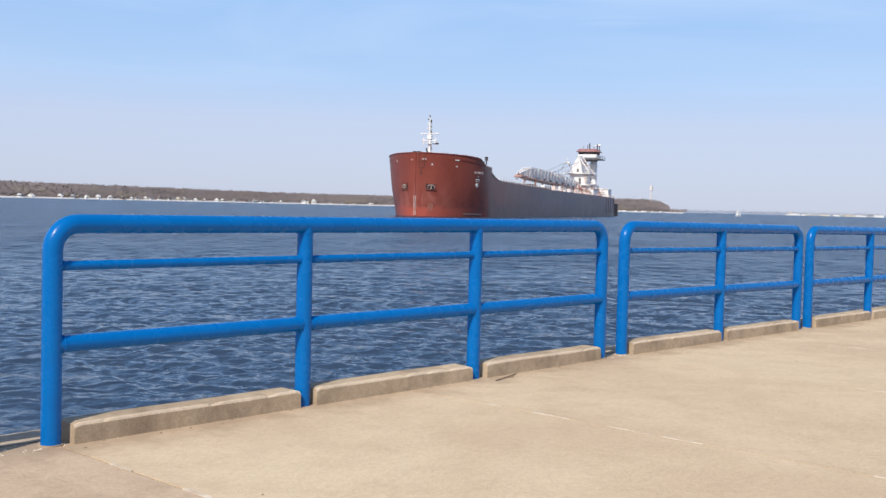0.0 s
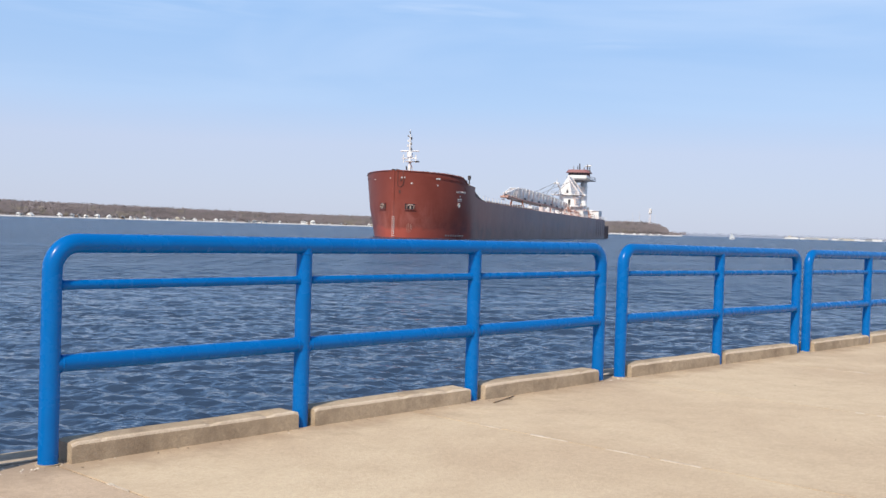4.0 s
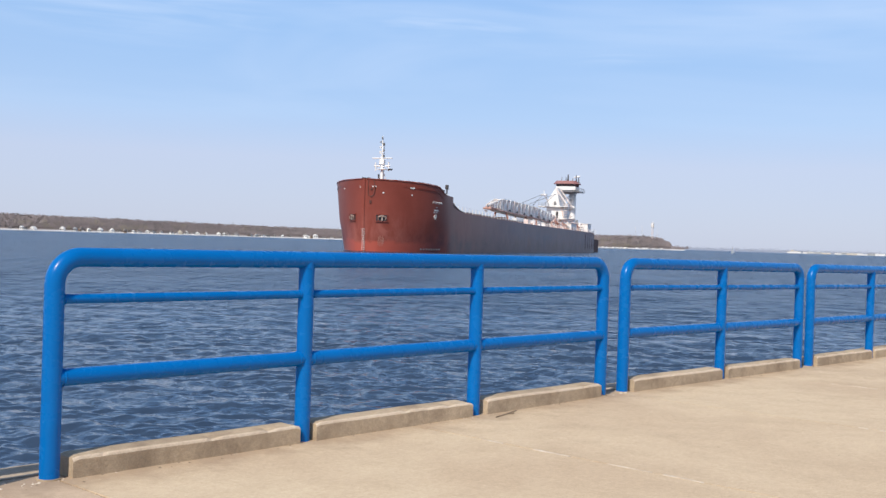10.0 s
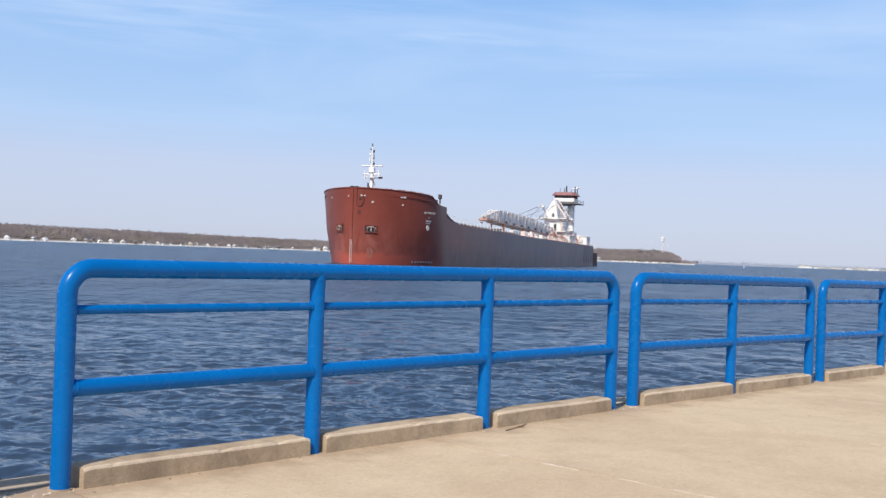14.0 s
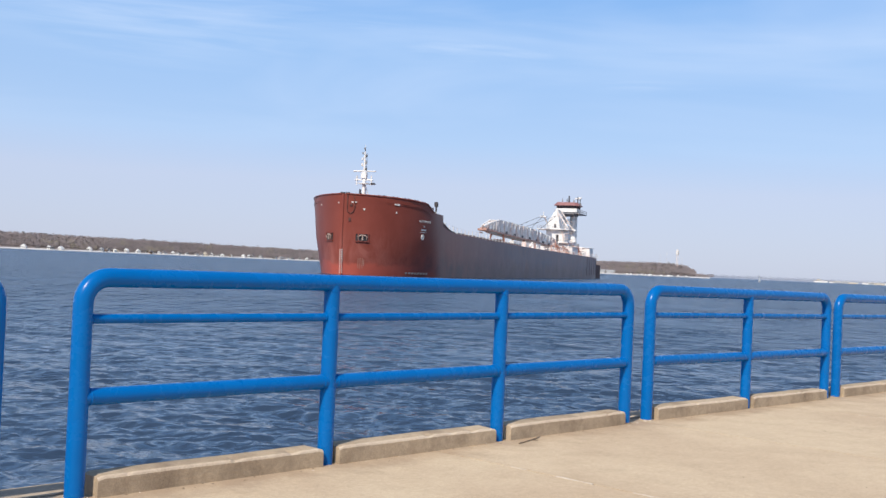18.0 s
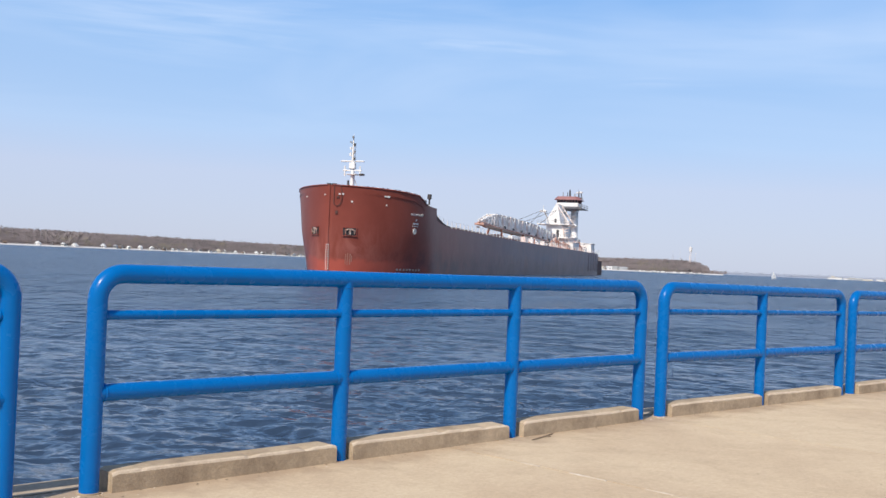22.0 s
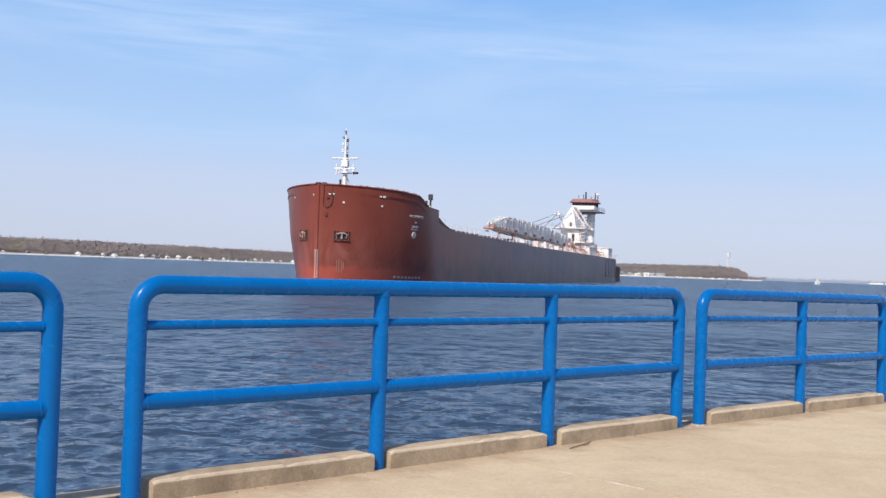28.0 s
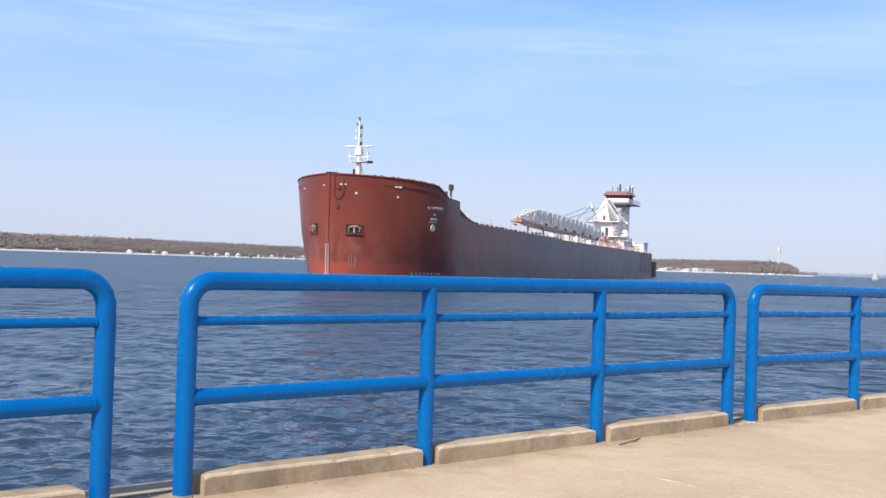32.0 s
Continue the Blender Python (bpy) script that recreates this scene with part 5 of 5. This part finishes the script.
def crowns(name, label, mat, trees, sprays, height, spread, seed):
    """Tree crowns, each of many small ragged sprays of twigs. trees: rows of bearing, depth behind the beach."""
    rng = np.random.default_rng(seed)
    pts = []
    for az, o, tab, rise in trees:
        h0 = lerp([(0, 0.3), (60, 2.6 + 0.2 * lerp(rise, az)), (120, 2 + 0.8 * lerp(rise, az)), (240, 2 + lerp(rise, az))], o)
        pts.append(polar(az, lerp(tab, az) + o, WATER_Z + h0))
    pts = np.array(pts)
    n = len(pts)
    size = height * rng.choice([0.65, 0.8, 0.9, 1.0, 1.1, 1.3], n)
    v = rng.normal(size=(n, sprays, 3))
    v /= np.linalg.norm(v, axis=2, keepdims=True)
    v *= rng.random((n, sprays, 1)) ** 0.4
    c = pts[:, None, :] + v * (size[:, None, None] * np.array([spread, spread, 0.5])) + np.array([0, 0, 0.5]) * size[:, None, None]
    tri = c[:, :, None, :] + rng.normal(size=(n, sprays, 3, 3)) * (0.105 * size[:, None, None, None])
    me = bpy.data.meshes.new(name)
    me.from_pydata(tri.reshape(-1, 3).tolist(), [], np.arange(n * sprays * 3).reshape(-1, 3).tolist())
    me.materials.append(mat)
    return tagged(new(name, me), label, "woods", kind="stuff")


def scattered(count, tab, rise, a0, a1, near, deep, seed):
    rng = random.Random(seed)
    return [(rng.uniform(a0, a1), near + (deep - near) * rng.random() ** 1.1, tab, rise) for k in range(count)]


def gathered(groups, each, near, deep, seed):
    rng = random.Random(seed)
    rows = []
    for g in range(groups):
        ca, co, wide = rng.uniform(16, 58.6), rng.uniform(near, deep), rng.uniform(0.2, 0.7)
        rows += [(min(59.2, ca + rng.gauss(0, wide)), max(18.0, co + rng.gauss(0, 14)), NEAR, RISE) for k in range(each)]
    return rows


FAR_RISE = [(50, 5), (110, 8)]
crowns("woods", "bare brown spring woods along the far shore", M_BARE, scattered(15200, NEAR, RISE, 14, 59.75, 24, 238, 11), 24, 5.4, 0.5, 1)
crowns("shore_trees", "scattered bare trees between the shore houses", M_BARE, scattered(1100, NEAR, RISE, 14, 60.7, 15, 50, 12), 22, 4.4, 0.45, 2)
crowns("budding_stand", "stands of olive budding trees on the far shore", M_BUD, gathered(30, 28, 20, 100, 31), 26, 5.8, 0.45, 3)
crowns("dark_stand", "darker dense stands in the far woods", M_DUSK, gathered(60, 26, 25, 215, 32), 26, 5.6, 0.45, 4)
crowns("conifers", "dark green conifers among the bare woods", M_PINE, scattered(90, NEAR, RISE, 14, 59.0, 130, 225, 13), 40, 6.4, 0.36, 5)
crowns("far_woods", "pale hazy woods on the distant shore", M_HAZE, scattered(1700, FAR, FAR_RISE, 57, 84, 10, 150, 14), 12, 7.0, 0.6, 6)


def house(az, o, w, d, h, wall, tab=NEAR, group="houses along the far shore", roof_k=0.55):
    base = polar(az, lerp(tab, az) + o, WATER_Z + 1.35)
    hs = root("house", "small gabled lakeside house with a grey roof", "house", group)
    hs.matrix_basis = Matrix.Translation(base) @ pose(0, 0, 0, 0, 0, -az + random.uniform(-35, 35))
    bm = bmesh.new()
    box(bm, -w / 2, w / 2, -d / 2, d / 2, -1.0, h)
    part("wall", bm, wall, hs)
    bm = bmesh.new()
    r = w * roof_k * 0.8
    pts = [(-w / 2 - 0.4, h - 0.25), (0, h + r), (w / 2 + 0.4, h - 0.25)]
    a = [bm.verts.new((x, -d / 2 - 0.4, z)) for x, z in pts]
    c = [bm.verts.new((x, d / 2 + 0.4, z)) for x, z in pts]
    bm.faces.new(a)
    bm.faces.new(list(reversed(c)))
    for i in range(3):
        j = (i + 1) % 3
        bm.faces.new((a[i], c[i], c[j], a[j]))
    bmesh.ops.recalc_face_normals(bm, faces=bm.faces[:])
    part("roof", bm, M_SHINGLE if random.random() < 0.45 else wall, hs)
    for k in range(3):
        bm = bmesh.new()
        x = -w / 2 + w * (k + 0.5) / 3
        box(bm, x - 0.6, x + 0.6, -d / 2 - 0.06, -d / 2 - 0.01, h * 0.35, h * 0.75)
        part("window", bm, M_GLASS, hs)
    return hs


rh = random.Random(21)
for az, w, h, k in ((25.85, 3.6, 2.2, 0), (26.4, 6, 1.0, 0), (31.5, 6, 1.4, 0), (33.6, 7, 2.4, 1), (36.5, 7, 3, 2), (40.2, 7, 4.5, 0), (40.7, 6, 4, 0)):
    house(az, 13, w, 7, h, M_HOUSES[k])
for i in range(92):
    az = rh.uniform(17, 28) if i < 9 else rh.uniform(27, 44) if i < 82 else rh.uniform(46, 56)
    house(az, rh.uniform(6, 20), rh.uniform(2.5, 6.0), rh.uniform(3, 5), rh.uniform(1.2, 2.6), M_HOUSES[rh.choice((0, 0, 0, 0, 1, 2, 3))])

# low pale sheds and a marina near the point
for i in range(22):
    az = 52.7 + 2.9 * i / 21 + rh.uniform(-0.05, 0.05)
    w, h, wall = rh.uniform(5, 15), rh.uniform(1.6, 4.6), rh.choice((0, 0, 0, 1, 1, 2))
    base = polar(az, lerp(NEAR, az) + rh.uniform(8, 30), WATER_Z + 1.2)
    bm = bmesh.new()
    box(bm, -w / 2, w / 2, -4, 4, -1, h)
    hs = root("harbour_shed", "low pale harbour shed by the water", "shed", "sheds by the marina", at=Matrix.Translation(base) @ pose(0, 0, 0, 0, 0, -az + rh.uniform(-25, 25)))
    part("wall", bm, M_HOUSES[wall], hs)
    bm = bmesh.new()
    ends = [[bm.verts.new((x, y, z)) for y, z in ((-4.4, h), (0, h + 1.3), (4.4, h), (4.4, h - 0.25), (-4.4, h - 0.25))] for x in (-w / 2 - 0.4, w / 2 + 0.4)]
    bm.faces.new(ends[0])
    bm.faces.new(list(reversed(ends[1])))
    for k in range(5):
        bm.faces.new((ends[0][k], ends[1][k], ends[1][(k + 1) % 5], ends[0][(k + 1) % 5]))
    bmesh.ops.recalc_face_normals(bm, faces=bm.faces[:])
    part("roof", bm, M_HOUSES[wall] if i % 3 else M_SHINGLE, hs)
    bm = bmesh.new()
    box(bm, -w * 0.2, w * 0.2, -4.08, -4.01, 0.2, h * 0.7)
    part("door", bm, M_HOUSES[2], hs)
for i in range(26):
    az = rh.uniform(55.8, 59.4)
    base = polar(az, lerp(NEAR, az) - rh.uniform(10, 26), WATER_Z)
    bt = root("moored_boat", "small white boat moored by the far shore", "boat", "moored boats by the marina", at=Matrix.Translation(base) @ pose(0, 0, 0, 0, 0, rh.uniform(0, 360)))
    bm = bmesh.new()
    s = rh.uniform(3.0, 5.5)
    a = [bm.verts.new(v) for v in ((s, 0, 1.3), (s * 0.4, 1.4, 1.2), (-s, 1.3, 1.1), (-s, -1.3, 1.1), (s * 0.4, -1.4, 1.2))]
    c = [bm.verts.new(v) for v in ((s * 0.8, 0, -0.3), (s * 0.3, 1.1, -0.3), (-s, 1.1, -0.3), (-s, -1.1, -0.3), (s * 0.3, -1.1, -0.3))]
    bm.faces.new(a)
    for k in range(5):
        bm.faces.new((a[k], a[(k + 1) % 5], c[(k + 1) % 5], c[k]))
    bmesh.ops.recalc_face_normals(bm, faces=bm.faces[:])
    part("hull", bm, M_WHITE, bt)
    bm = bmesh.new()
    if i % 3 == 0:
        tube(bm, [(0, 0, 1), (0, 0, 11)], 0.12, 5)
        part("mast", bm, M_GREY, bt)
    else:
        box(bm, -s * 0.4, s * 0.3, -0.9, 0.9, 1.1, 2.4, 0.15)
        part("cabin", bm, M_WHITE, bt)

# tall slim mast on the point
p = polar(58.8, lerp(NEAR, 58.8) + 120, WATER_Z + 6)
rt = root("radio_tower", "slim red and white lattice tower behind the wooded point", "tower", at=Matrix.Translation(p))
for z0, z1, m in ((0, 12, M_ROOF), (12, 28, M_BOOM), (28, 38, M_MARK)):
    bm = bmesh.new()
    for k in range(3):
        a = 2 * math.pi * k / 3
        w0 = 1.7 - 0.7 * z0 / 38
        tube(bm, [(w0 * math.cos(a), w0 * math.sin(a), z0), (w0 * 0.9 * math.cos(a), w0 * 0.9 * math.sin(a), z1)], 0.3, 5)
    for z in range(z0, z1, 3):
        box(bm, -1.2, 1.2, -1.2, 1.2, z, z + 0.4)
    part("tower_section", bm, m, rt)
bm = bmesh.new()
box(bm, -1.9, 1.9, -1.9, 1.9, 29, 36, 0.3)
part("antenna_drum", bm, M_MARK, rt, "white antenna drum")

for az, h in ((57.9, 30), (58.25, 33), (59.05, 27)):
    p = polar(az, lerp(NEAR, az) + 130, WATER_Z + 6)
    gm = root("radio_mast", "thin pale guyed mast behind the wooded point", "mast", "masts on the point", at=Matrix.Translation(p))
    bm = bmesh.new()
    tube(bm, [(0, 0, 0), (0, 0, h)], 0.22, 5, r_end=0.12)
    part("pole", bm, M_MARK, gm)
    for k in range(3):
        a = 2 * math.pi * k / 3
        bm = bmesh.new()
        tube(bm, [(0, 0, h * 0.8), (9 * math.cos(a), 9 * math.sin(a), 0)], 0.03, 4)
        part("guy_wire", bm, M_GREY, gm)

# pale industrial buildings on the distant shore
for i in range(26):
    az = rh.uniform(65.6, 70.2)
    w, h = rh.uniform(10, 46), rh.uniform(3, 6)
    if i < 2:
        az, w, h = 65.9 + 0.2 * i, 9, 10 - 3 * i
    base = polar(az, lerp(FAR, az) + 4, WATER_Z + 0.5)
    bl = root("waterside_building", "distant pale waterside building", "building", "buildings on the distant shore", at=Matrix.Translation(base) @ pose(0, 0, 0, 0, 0, -az))
    bm = bmesh.new()
    box(bm, -w / 2, w / 2, -8, 8, -1, h)
    part("wall", bm, M_HOUSES[rh.choice((0, 0, 1, 2))], bl)
    bm = bmesh.new()
    box(bm, -w / 2 - 0.6, w / 2 + 0.6, -8.6, 8.6, h, h + 0.8)
    part("roof", bm, M_SHINGLE if i % 2 else M_HOUSES[0], bl)

# ---- what moves ----


def motions():
    rows = [
        (0, 153.179, 144.899, -156.370),
        (3, 145.374, 141.539, -156.123),
        (6, 137.745, 138.134, -155.915),
        (8, 132.796, 135.833, -155.733),
        (10, 127.887, 133.551, -155.483),
        (12, 123.106, 131.208, -155.151),
        (14, 118.360, 128.767, -154.809),
        (17, 111.135, 125.023, -154.292),
        (19, 106.277, 122.452, -153.954),
        (21, 101.430, 119.778, -153.629),
        (23, 96.564, 117.135, -153.284),
        (25, 91.682, 114.542, -152.924),
        (28, 84.480, 110.566, -152.439),
        (30, 79.645, 107.905, -152.123),
        (32, 74.839, 105.207, -151.838),
    ]
    for boat in (ship, tug):
        walk(boat, [(t, pose(x - 0.4 * t / 32, y + 0.37 * t / 32, WATER_Z, 0, 0, turn)) for t, x, y, turn in rows])
    # the small boat tacks: out to one side, about, and back
    way = [(0, 63.3, 118), (4, 63.05, 130), (9, 62.95, 168), (13, 62.98, 192), (17, 63.0, 186), (21, 63.03, 152), (26, 63.15, 126), (32, 63.42, 118)]
    walk(sail, [(t, Matrix.Translation(polar(az, 800, WATER_Z)) @ pose(0, 0, 0, 0, 4, turn)) for t, az, turn in way])
    # the ripples run with the wind
    walk(water, [(0, pose(5.2, 4.7, WATER_Z)), (16, pose(0, 0, WATER_Z)), (32, pose(-5.2, -4.7, WATER_Z))])


motions()
